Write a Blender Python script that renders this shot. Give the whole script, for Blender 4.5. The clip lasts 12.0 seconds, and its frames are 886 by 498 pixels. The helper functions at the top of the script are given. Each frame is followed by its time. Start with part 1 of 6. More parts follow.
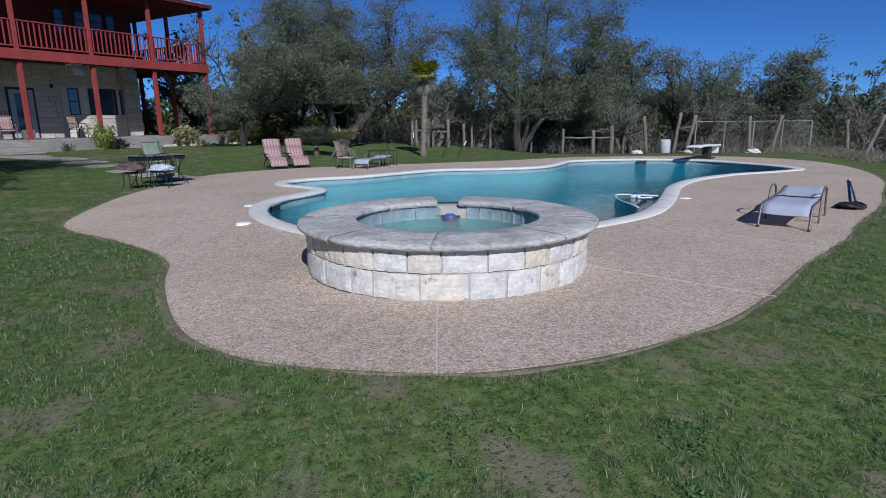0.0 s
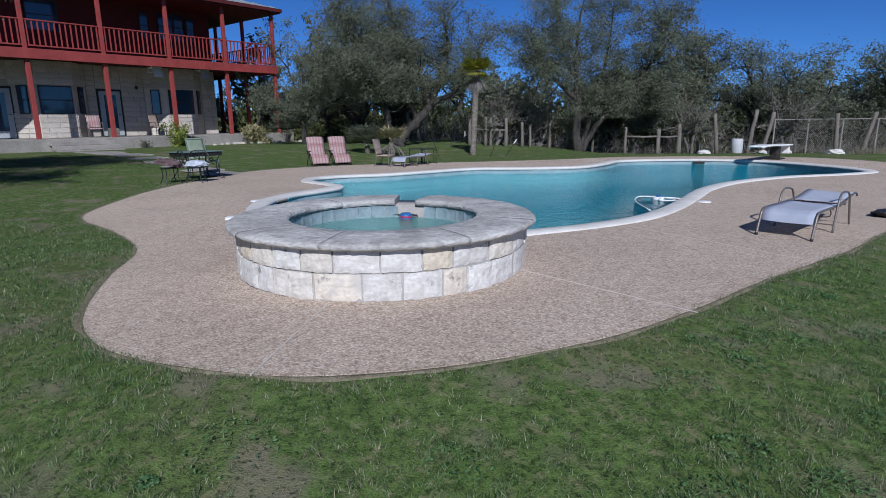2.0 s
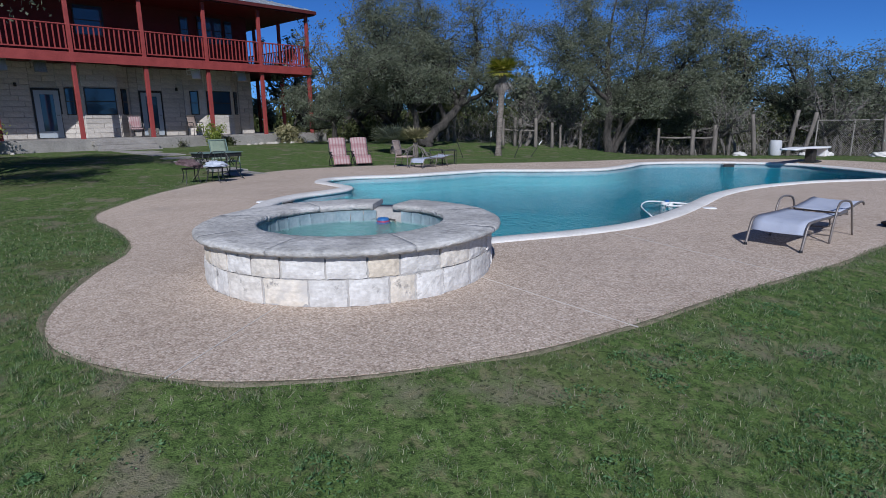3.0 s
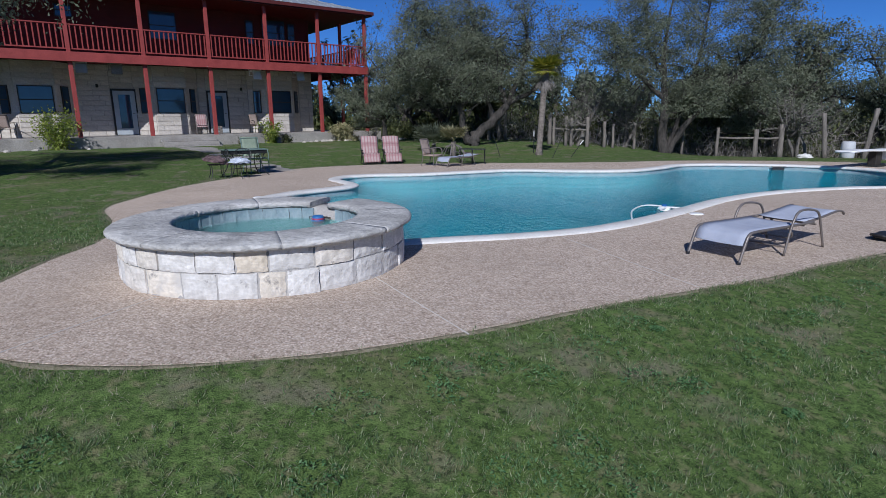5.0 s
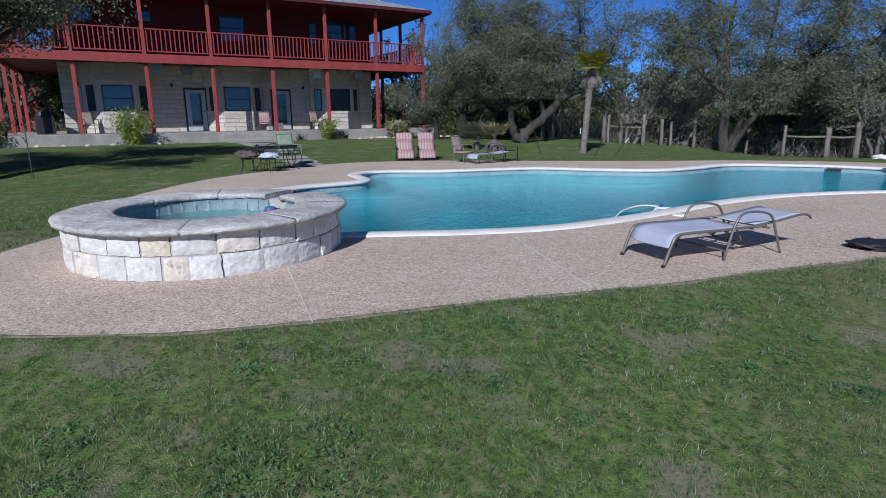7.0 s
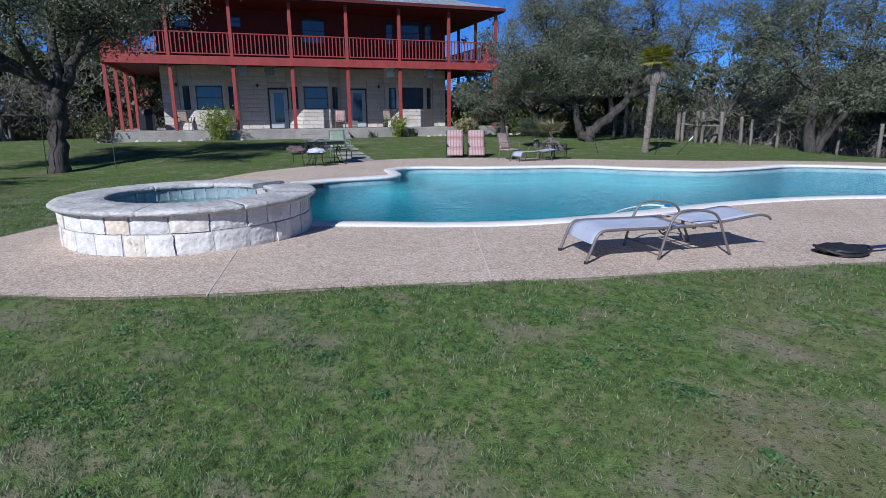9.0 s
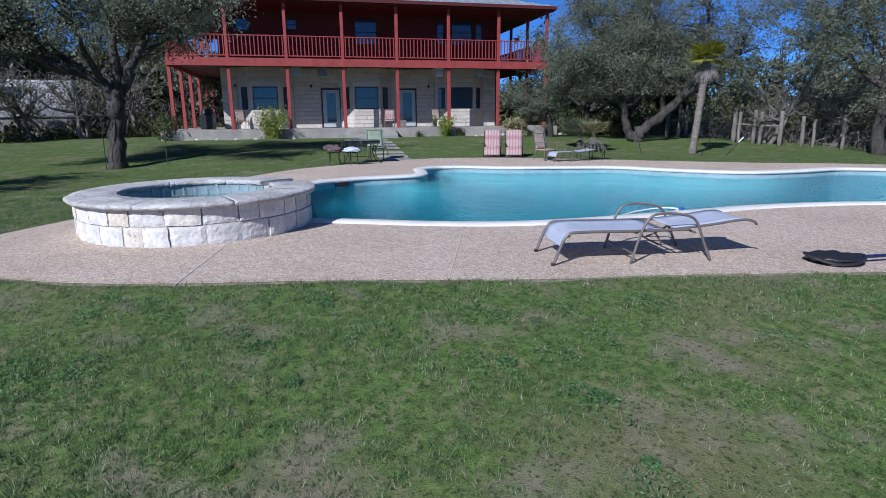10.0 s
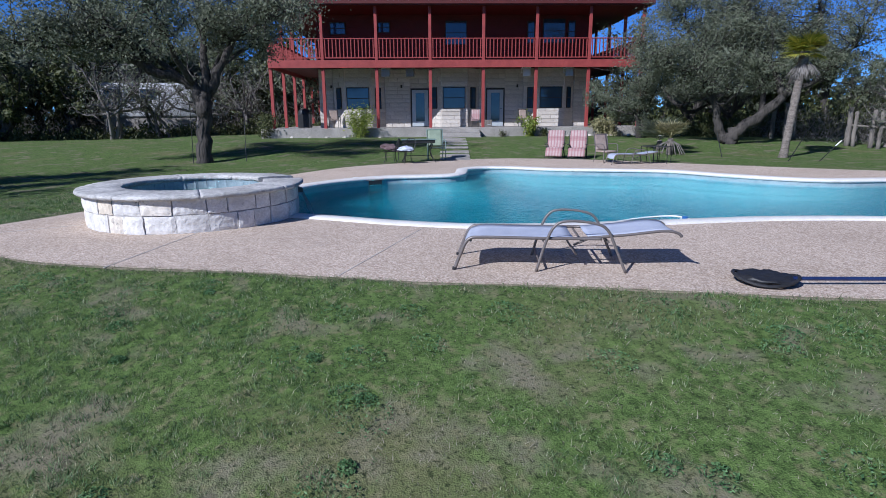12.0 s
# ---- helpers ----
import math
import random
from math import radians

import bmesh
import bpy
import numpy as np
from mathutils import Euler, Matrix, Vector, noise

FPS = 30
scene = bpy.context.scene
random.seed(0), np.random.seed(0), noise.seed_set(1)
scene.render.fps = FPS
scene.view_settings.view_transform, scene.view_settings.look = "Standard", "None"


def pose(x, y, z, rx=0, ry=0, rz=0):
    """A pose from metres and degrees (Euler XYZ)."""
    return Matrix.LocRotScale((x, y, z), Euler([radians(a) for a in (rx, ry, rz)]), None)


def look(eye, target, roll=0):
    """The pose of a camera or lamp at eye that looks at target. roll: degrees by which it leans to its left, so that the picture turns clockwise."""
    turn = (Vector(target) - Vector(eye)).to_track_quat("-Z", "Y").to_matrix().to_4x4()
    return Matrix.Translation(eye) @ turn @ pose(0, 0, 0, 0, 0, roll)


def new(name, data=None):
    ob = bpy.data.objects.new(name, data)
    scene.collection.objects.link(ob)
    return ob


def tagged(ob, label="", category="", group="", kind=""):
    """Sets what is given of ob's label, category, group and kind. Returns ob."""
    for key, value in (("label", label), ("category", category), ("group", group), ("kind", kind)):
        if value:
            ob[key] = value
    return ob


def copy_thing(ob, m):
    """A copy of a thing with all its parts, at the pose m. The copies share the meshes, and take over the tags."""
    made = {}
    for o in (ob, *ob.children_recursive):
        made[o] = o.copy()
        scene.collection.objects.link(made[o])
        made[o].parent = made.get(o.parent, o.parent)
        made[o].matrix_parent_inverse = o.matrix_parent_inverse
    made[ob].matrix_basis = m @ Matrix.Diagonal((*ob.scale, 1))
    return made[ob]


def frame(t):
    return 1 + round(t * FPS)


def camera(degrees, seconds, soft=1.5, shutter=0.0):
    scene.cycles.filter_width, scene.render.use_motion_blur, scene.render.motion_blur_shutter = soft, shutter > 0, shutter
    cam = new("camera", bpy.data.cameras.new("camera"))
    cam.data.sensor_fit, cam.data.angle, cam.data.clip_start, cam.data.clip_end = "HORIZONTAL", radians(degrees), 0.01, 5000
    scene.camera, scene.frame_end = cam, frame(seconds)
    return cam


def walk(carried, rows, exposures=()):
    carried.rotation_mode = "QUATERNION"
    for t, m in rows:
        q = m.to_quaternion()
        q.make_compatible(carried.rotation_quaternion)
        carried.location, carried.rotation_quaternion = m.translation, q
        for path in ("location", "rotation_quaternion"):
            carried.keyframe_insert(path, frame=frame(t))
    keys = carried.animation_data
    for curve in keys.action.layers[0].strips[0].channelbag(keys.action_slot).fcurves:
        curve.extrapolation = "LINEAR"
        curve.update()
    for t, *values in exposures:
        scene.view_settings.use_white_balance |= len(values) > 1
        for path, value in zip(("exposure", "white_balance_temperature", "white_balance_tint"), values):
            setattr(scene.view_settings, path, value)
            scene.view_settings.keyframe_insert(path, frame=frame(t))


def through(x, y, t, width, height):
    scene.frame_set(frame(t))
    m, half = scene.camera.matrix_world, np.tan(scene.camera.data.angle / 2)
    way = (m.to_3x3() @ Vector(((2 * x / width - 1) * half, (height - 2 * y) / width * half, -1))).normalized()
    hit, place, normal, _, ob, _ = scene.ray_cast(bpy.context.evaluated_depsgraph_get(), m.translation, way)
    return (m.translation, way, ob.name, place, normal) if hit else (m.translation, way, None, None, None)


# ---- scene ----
cam = camera(75.7, 12.0, soft=0.55)
PATH = [
    (0, (0.118, 0.664, 1.373), (0.1, 2.615, 0.934), -0.5),
    (0.5, (0.5, 0.721, 1.356), (0.414, 2.67, 0.919), -0.5),
    (1, (0.878, 0.796, 1.355), (0.719, 2.74, 0.915), -0.6),
    (1.5, (1.203, 0.874, 1.339), (0.97, 2.811, 0.899), -0.6),
    (2, (1.534, 0.939, 1.336), (1.228, 2.866, 0.896), -0.6),
    (2.5, (1.873, 1.009, 1.375), (1.493, 2.922, 0.934), -0.6),
    (4.5, (3.491, 1.405, 1.417), (2.845, 3.245, 0.973), -0.5),
    (5, (3.856, 1.582, 1.404), (3.143, 3.396, 0.959), -0.5),
    (5.5, (4.218, 1.77, 1.389), (3.443, 3.559, 0.943), -0.5),
    (6, (4.56, 1.905, 1.386), (3.72, 3.664, 0.938), -0.4),
    (6.5, (4.922, 2.048, 1.378), (4.02, 3.776, 0.929), -0.4),
    (8.5, (6.426, 2.721, 1.319), (5.266, 4.286, 0.867), -0.6),
    (9, (6.736, 2.901, 1.315), (5.502, 4.41, 0.863), -0.5),
    (9.5, (7.074, 3.132, 1.316), (5.763, 4.573, 0.863), -0.5),
    (10, (7.417, 3.413, 1.318), (6.028, 4.778, 0.866), -0.5),
    (10.5, (7.746, 3.741, 1.314), (6.282, 5.027, 0.862), -0.5),
    (11, (8.068, 4.09, 1.311), (6.538, 5.296, 0.86), -0.4),
    (11.5, (8.364, 4.461, 1.319), (6.773, 5.585, 0.867), -0.4),
    (12, (8.646, 4.857, 1.33), (7.008, 5.912, 0.878), -0.4),
]
walk(cam, [(t, look(eye, target, roll)) for t, eye, target, roll in PATH],
     exposures=((0.0, -0.30, 5800, 12), (5.0, -0.26, 5780, 12), (8.5, 0.03, 5720, 12), (12.0, 0.19, 5600, 14)))

# ---- light ----
SUN_AZ, SUN_EL = radians(167), radians(36)
sun_dir = Vector((math.sin(SUN_AZ) * math.cos(SUN_EL), math.cos(SUN_AZ) * math.cos(SUN_EL), math.sin(SUN_EL)))
world = bpy.data.worlds.new("sky")
scene.world = world
world.use_nodes = True
sky = world.node_tree.nodes.new("ShaderNodeTexSky")
sky.sky_type, sky.sun_disc = "NISHITA", False
sky.sun_elevation, sky.sun_rotation = SUN_EL, SUN_AZ
sky.air_density, sky.dust_density, sky.ozone_density, sky.altitude = 0.7, 0.0, 6.0, 1500
deep = world.node_tree.nodes.new("ShaderNodeMix")
deep.data_type, deep.blend_type = "RGBA", "MULTIPLY"
deep.inputs[0].default_value, deep.inputs[7].default_value = 1.0, (0.50, 0.80, 1.12, 1)
world.node_tree.links.new(sky.outputs[0], deep.inputs[6])
world.node_tree.links.new(deep.outputs[2], world.node_tree.nodes["Background"].inputs[0])
world.node_tree.nodes["Background"].inputs[1].default_value = 0.080
lamp = bpy.data.lights.new("sun", "SUN")
lamp.energy, lamp.angle, lamp.color = 5.0, radians(0.6), (1.0, 0.965, 0.92)
new("sun", lamp).matrix_world = look(sun_dir * 50, (0, 0, 0))
scene.view_settings.exposure = 0.0


# ---- materials ----
def material(name, dark, light, scale=4.0, rough=0.8, bump=0.3, fine=60.0, metal=0.0, piece=0.0, depth=0.01, stretch=(1, 1, 1), specular=0.4, coords="Object"):
    """Two scales of noise between two colours, with relief; piece varies the value from object to object."""
    m = bpy.data.materials.new(name)
    m.use_nodes = True
    n, l = m.node_tree.nodes, m.node_tree.links
    b = n["Principled BSDF"]
    tc, mp = n.new("ShaderNodeTexCoord"), n.new("ShaderNodeMapping")
    mp.inputs["Scale"].default_value = stretch
    l.new(tc.outputs[coords], mp.inputs[0])
    big, small = n.new("ShaderNodeTexNoise"), n.new("ShaderNodeTexNoise")
    big.inputs["Scale"].default_value, big.inputs["Detail"].default_value = scale, 5
    small.inputs["Scale"].default_value, small.inputs["Detail"].default_value = fine, 3
    l.new(mp.outputs[0], big.inputs[0]), l.new(mp.outputs[0], small.inputs[0])
    add = n.new("ShaderNodeMath")
    add.operation = "ADD"
    l.new(big.outputs[0], add.inputs[0]), l.new(small.outputs[0], add.inputs[1])
    ramp = n.new("ShaderNodeMapRange")
    ramp.inputs["From Min"].default_value, ramp.inputs["From Max"].default_value = 0.7, 1.3
    l.new(add.outputs[0], ramp.inputs[0])
    mix = n.new("ShaderNodeMix")
    mix.data_type = "RGBA"
    mix.inputs[6].default_value, mix.inputs[7].default_value = (*dark, 1), (*light, 1)
    l.new(ramp.outputs[0], mix.inputs[0])
    colour = mix.outputs[2]
    if piece:
        oi, mr, hs = n.new("ShaderNodeObjectInfo"), n.new("ShaderNodeMapRange"), n.new("ShaderNodeHueSaturation")
        mr.inputs["To Min"].default_value, mr.inputs["To Max"].default_value = 1 - piece, 1 + piece
        l.new(oi.outputs["Random"], mr.inputs[0]), l.new(mr.outputs[0], hs.inputs["Value"]), l.new(colour, hs.inputs["Color"])
        colour = hs.outputs[0]
    l.new(colour, b.inputs["Base Color"])
    b.inputs["Roughness"].default_value, b.inputs["Metallic"].default_value = rough, metal
    b.inputs["Specular IOR Level"].default_value = specular
    if bump:
        bp = n.new("ShaderNodeBump")
        bp.inputs["Strength"].default_value, bp.inputs["Distance"].default_value = bump, depth
        l.new(add.outputs[0], bp.inputs["Height"]), l.new(bp.outputs[0], b.inputs["Normal"])
    return m


def aggregate():
    """Exposed pea-gravel concrete: pale and tan pebbles in grey-pink mortar."""
    m = material("pebble_deck", (0.41, 0.365, 0.32), (0.52, 0.47, 0.42), 0.7, 0.9, 0.0, 9, specular=0.2)
    n, l = m.node_tree.nodes, m.node_tree.links
    b = n["Principled BSDF"]
    base = b.inputs["Base Color"].links[0].from_socket
    tc, vo = n.new("ShaderNodeTexCoord"), n.new("ShaderNodeTexVoronoi")
    vo.inputs["Scale"].default_value = 74
    l.new(tc.outputs["Object"], vo.inputs[0])
    sep, ramp = n.new("ShaderNodeSeparateColor"), n.new("ShaderNodeValToRGB")
    l.new(vo.outputs["Color"], sep.inputs[0]), l.new(sep.outputs[0], ramp.inputs[0])
    e = ramp.color_ramp.elements
    e[0].color, e[1].color = (0.46, 0.385, 0.33, 1), (0.98, 0.94, 0.90, 1)
    for p, c in ((0.2, (0.64, 0.56, 0.49)), (0.5, (0.75, 0.675, 0.60)), (0.8, (0.86, 0.79, 0.72))):
        e.new(p).color = (*c, 1)
    ramp2 = n.new("ShaderNodeMapRange")
    ramp2.inputs["From Max"].default_value, ramp2.inputs["To Min"].default_value, ramp2.inputs["To Max"].default_value = 0.75, 1.15, 0.74
    l.new(vo.outputs["Distance"], ramp2.inputs[0])
    mul, mul2 = n.new("ShaderNodeMix"), n.new("ShaderNodeMix")
    for k in (mul, mul2):
        k.data_type, k.blend_type = "RGBA", "MULTIPLY"
        k.inputs[0].default_value = 1
    l.new(base, mul.inputs[6]), l.new(ramp.outputs[0], mul.inputs[7])
    l.new(mul.outputs[2], mul2.inputs[6]), l.new(ramp2.outputs[0], mul2.inputs[7])
    hs = n.new("ShaderNodeHueSaturation")
    hs.inputs["Value"].default_value = 1.55
    l.new(mul2.outputs[2], hs.inputs["Color"]), l.new(hs.outputs[0], b.inputs["Base Color"])
    bp = n.new("ShaderNodeBump")
    bp.invert = True
    bp.inputs["Strength"].default_value, bp.inputs["Distance"].default_value = 0.30, 0.005
    l.new(vo.outputs["Distance"], bp.inputs["Height"]), l.new(bp.outputs[0], b.inputs["Normal"])
    return m


def lawn_material():
    """Turf: several greens in patches, straw-coloured thatch and bare soil spots."""
    m = material("turf", (0.030, 0.056, 0.014), (0.145, 0.218, 0.062), 14.0, 0.95, 0.5, 110, depth=0.03, specular=0.1)
    n, l = m.node_tree.nodes, m.node_tree.links
    b = n["Principled BSDF"]
    base = b.inputs["Base Color"].links[0].from_socket
    tc = n.new("ShaderNodeTexCoord")
    for scale, lo, hi, col in ((0.55, 0.54, 0.72, (0.16, 0.15, 0.075)), (1.9, 0.54, 0.66, (0.215, 0.185, 0.135)), (11.0, 0.54, 0.68, (0.20, 0.19, 0.10)), (38.0, 0.54, 0.66, (0.020, 0.032, 0.012))):
        no, mr, mx = n.new("ShaderNodeTexNoise"), n.new("ShaderNodeMapRange"), n.new("ShaderNodeMix")
        no.inputs["Scale"].default_value, no.inputs["Detail"].default_value = scale, 6
        mr.inputs["From Min"].default_value, mr.inputs["From Max"].default_value, mr.inputs["To Max"].default_value = lo, hi, 0.75
        mx.data_type = "RGBA"
        mx.inputs[7].default_value = (*col, 1)
        l.new(tc.outputs["Object"], no.inputs[0]), l.new(no.outputs[0], mr.inputs[0])
        l.new(mr.outputs[0], mx.inputs[0]), l.new(base, mx.inputs[6])
        base = mx.outputs[2]
    l.new(base, b.inputs["Base Color"])
    return m


def island_material(name, stops, rough=0.6, through=0.0):
    """Leaves and blades: each island takes its own colour from the stops."""
    m = bpy.data.materials.new(name)
    m.use_nodes = True
    n, l = m.node_tree.nodes, m.node_tree.links
    b = n["Principled BSDF"]
    g, ramp = n.new("ShaderNodeNewGeometry"), n.new("ShaderNodeValToRGB")
    l.new(g.outputs["Random Per Island"], ramp.inputs[0])
    e = ramp.color_ramp.elements
    e[0].color, e[1].color = (*stops[0], 1), (*stops[-1], 1)
    for i, c in enumerate(stops[1:-1]):
        e.new((i + 1) / (len(stops) - 1)).color = (*c, 1)
    l.new(ramp.outputs[0], b.inputs["Base Color"])
    b.inputs["Roughness"].default_value = rough
    b.inputs["Specular IOR Level"].default_value = 0.3
    if through:
        t, ms = n.new("ShaderNodeBsdfTranslucent"), n.new("ShaderNodeMixShader")
        ms.inputs[0].default_value = through
        l.new(ramp.outputs[0], t.inputs[0]), l.new(b.outputs[0], ms.inputs[1]), l.new(t.outputs[0], ms.inputs[2])
        l.new(ms.outputs[0], n["Material Output"].inputs[0])
    return m


def water_material(name, tint, ripple, size):
    m = bpy.data.materials.new(name)
    m.use_nodes = True
    n, l = m.node_tree.nodes, m.node_tree.links
    b = n["Principled BSDF"]
    b.inputs["Base Color"].default_value = (*tint, 1)
    b.inputs["Roughness"].default_value, b.inputs["IOR"].default_value = 0.03, 1.18
    b.inputs["Transmission Weight"].default_value = 1.0
    tc, a, c, add, bp = (n.new("ShaderNode" + k) for k in ("TexCoord", "TexNoise", "TexNoise", "Math", "Bump"))
    a.inputs["Scale"].default_value, a.inputs["Detail"].default_value, a.inputs["Distortion"].default_value = size * 0.7, 3, 0.8
    c.inputs["Scale"].default_value, c.inputs["Detail"].default_value = size * 3.3, 2
    l.new(tc.outputs["Object"], a.inputs[0]), l.new(tc.outputs["Object"], c.inputs[0])
    l.new(a.outputs[0], add.inputs[0]), l.new(c.outputs[0], add.inputs[1])
    l.new(add.outputs[0], bp.inputs["Height"])
    bp.inputs["Strength"].default_value, bp.inputs["Distance"].default_value = ripple, 0.08
    l.new(bp.outputs[0], b.inputs["Normal"])
    return m


def tint_pieces(m, colour, above):
    """Some pieces, chosen at random, take on another stone's colour."""
    n, l = m.node_tree.nodes, m.node_tree.links
    b = n["Principled BSDF"]
    base = b.inputs["Base Color"].links[0].from_socket
    oi, mul, gt, mx = (n.new("ShaderNode" + k) for k in ("ObjectInfo", "Math", "MapRange", "Mix"))
    mul.operation = "MULTIPLY"
    fr = n.new("ShaderNodeMath")
    fr.operation = "FRACT"
    mul.inputs[1].default_value = 7.31
    gt.inputs["From Min"].default_value, gt.inputs["From Max"].default_value = above, 1.0
    mx.data_type, mx.blend_type = "RGBA", "MULTIPLY"
    mx.inputs[7].default_value = (*colour, 1)
    l.new(oi.outputs["Random"], mul.inputs[0]), l.new(mul.outputs[0], fr.inputs[0]), l.new(fr.outputs[0], gt.inputs[0])
    l.new(gt.outputs[0], mx.inputs[0]), l.new(base, mx.inputs[6]), l.new(mx.outputs[2], b.inputs["Base Color"])


def dark_spots(m, colour, scale, lo, hi):
    """Lichen and weather stains in irregular patches."""
    n, l = m.node_tree.nodes, m.node_tree.links
    b = n["Principled BSDF"]
    base = b.inputs["Base Color"].links[0].from_socket
    tc, no, mr, mx = (n.new("ShaderNode" + k) for k in ("TexCoord", "TexNoise", "MapRange", "Mix"))
    no.inputs["Scale"].default_value, no.inputs["Detail"].default_value = scale, 8
    no.inputs["Roughness"].default_value = 0.65
    mr.inputs["From Min"].default_value, mr.inputs["From Max"].default_value, mr.inputs["To Max"].default_value = lo, hi, 0.85
    mx.data_type = "RGBA"
    mx.inputs[7].default_value = (*colour, 1)
    l.new(tc.outputs["Object"], no.inputs[0]), l.new(no.outputs[0], mr.inputs[0]), l.new(mr.outputs[0], mx.inputs[0])
    l.new(base, mx.inputs[6]), l.new(mx.outputs[2], b.inputs["Base Color"])


def sheer(m, amount):
    """Open weave: part of the light goes straight through."""
    n, l = m.node_tree.nodes, m.node_tree.links
    t, ms = n.new("ShaderNodeBsdfTransparent"), n.new("ShaderNodeMixShader")
    ms.inputs[0].default_value = amount
    l.new(n["Principled BSDF"].outputs[0], ms.inputs[1]), l.new(t.outputs[0], ms.inputs[2]), l.new(ms.outputs[0], n["Material Output"].inputs[0])


def glass_pane(name):
    m = material(name, (0.02, 0.05, 0.09), (0.03, 0.07, 0.12), 2, 0.04, 0.0)
    m.node_tree.nodes["Principled BSDF"].inputs["Specular IOR Level"].default_value = 0.9
    return m


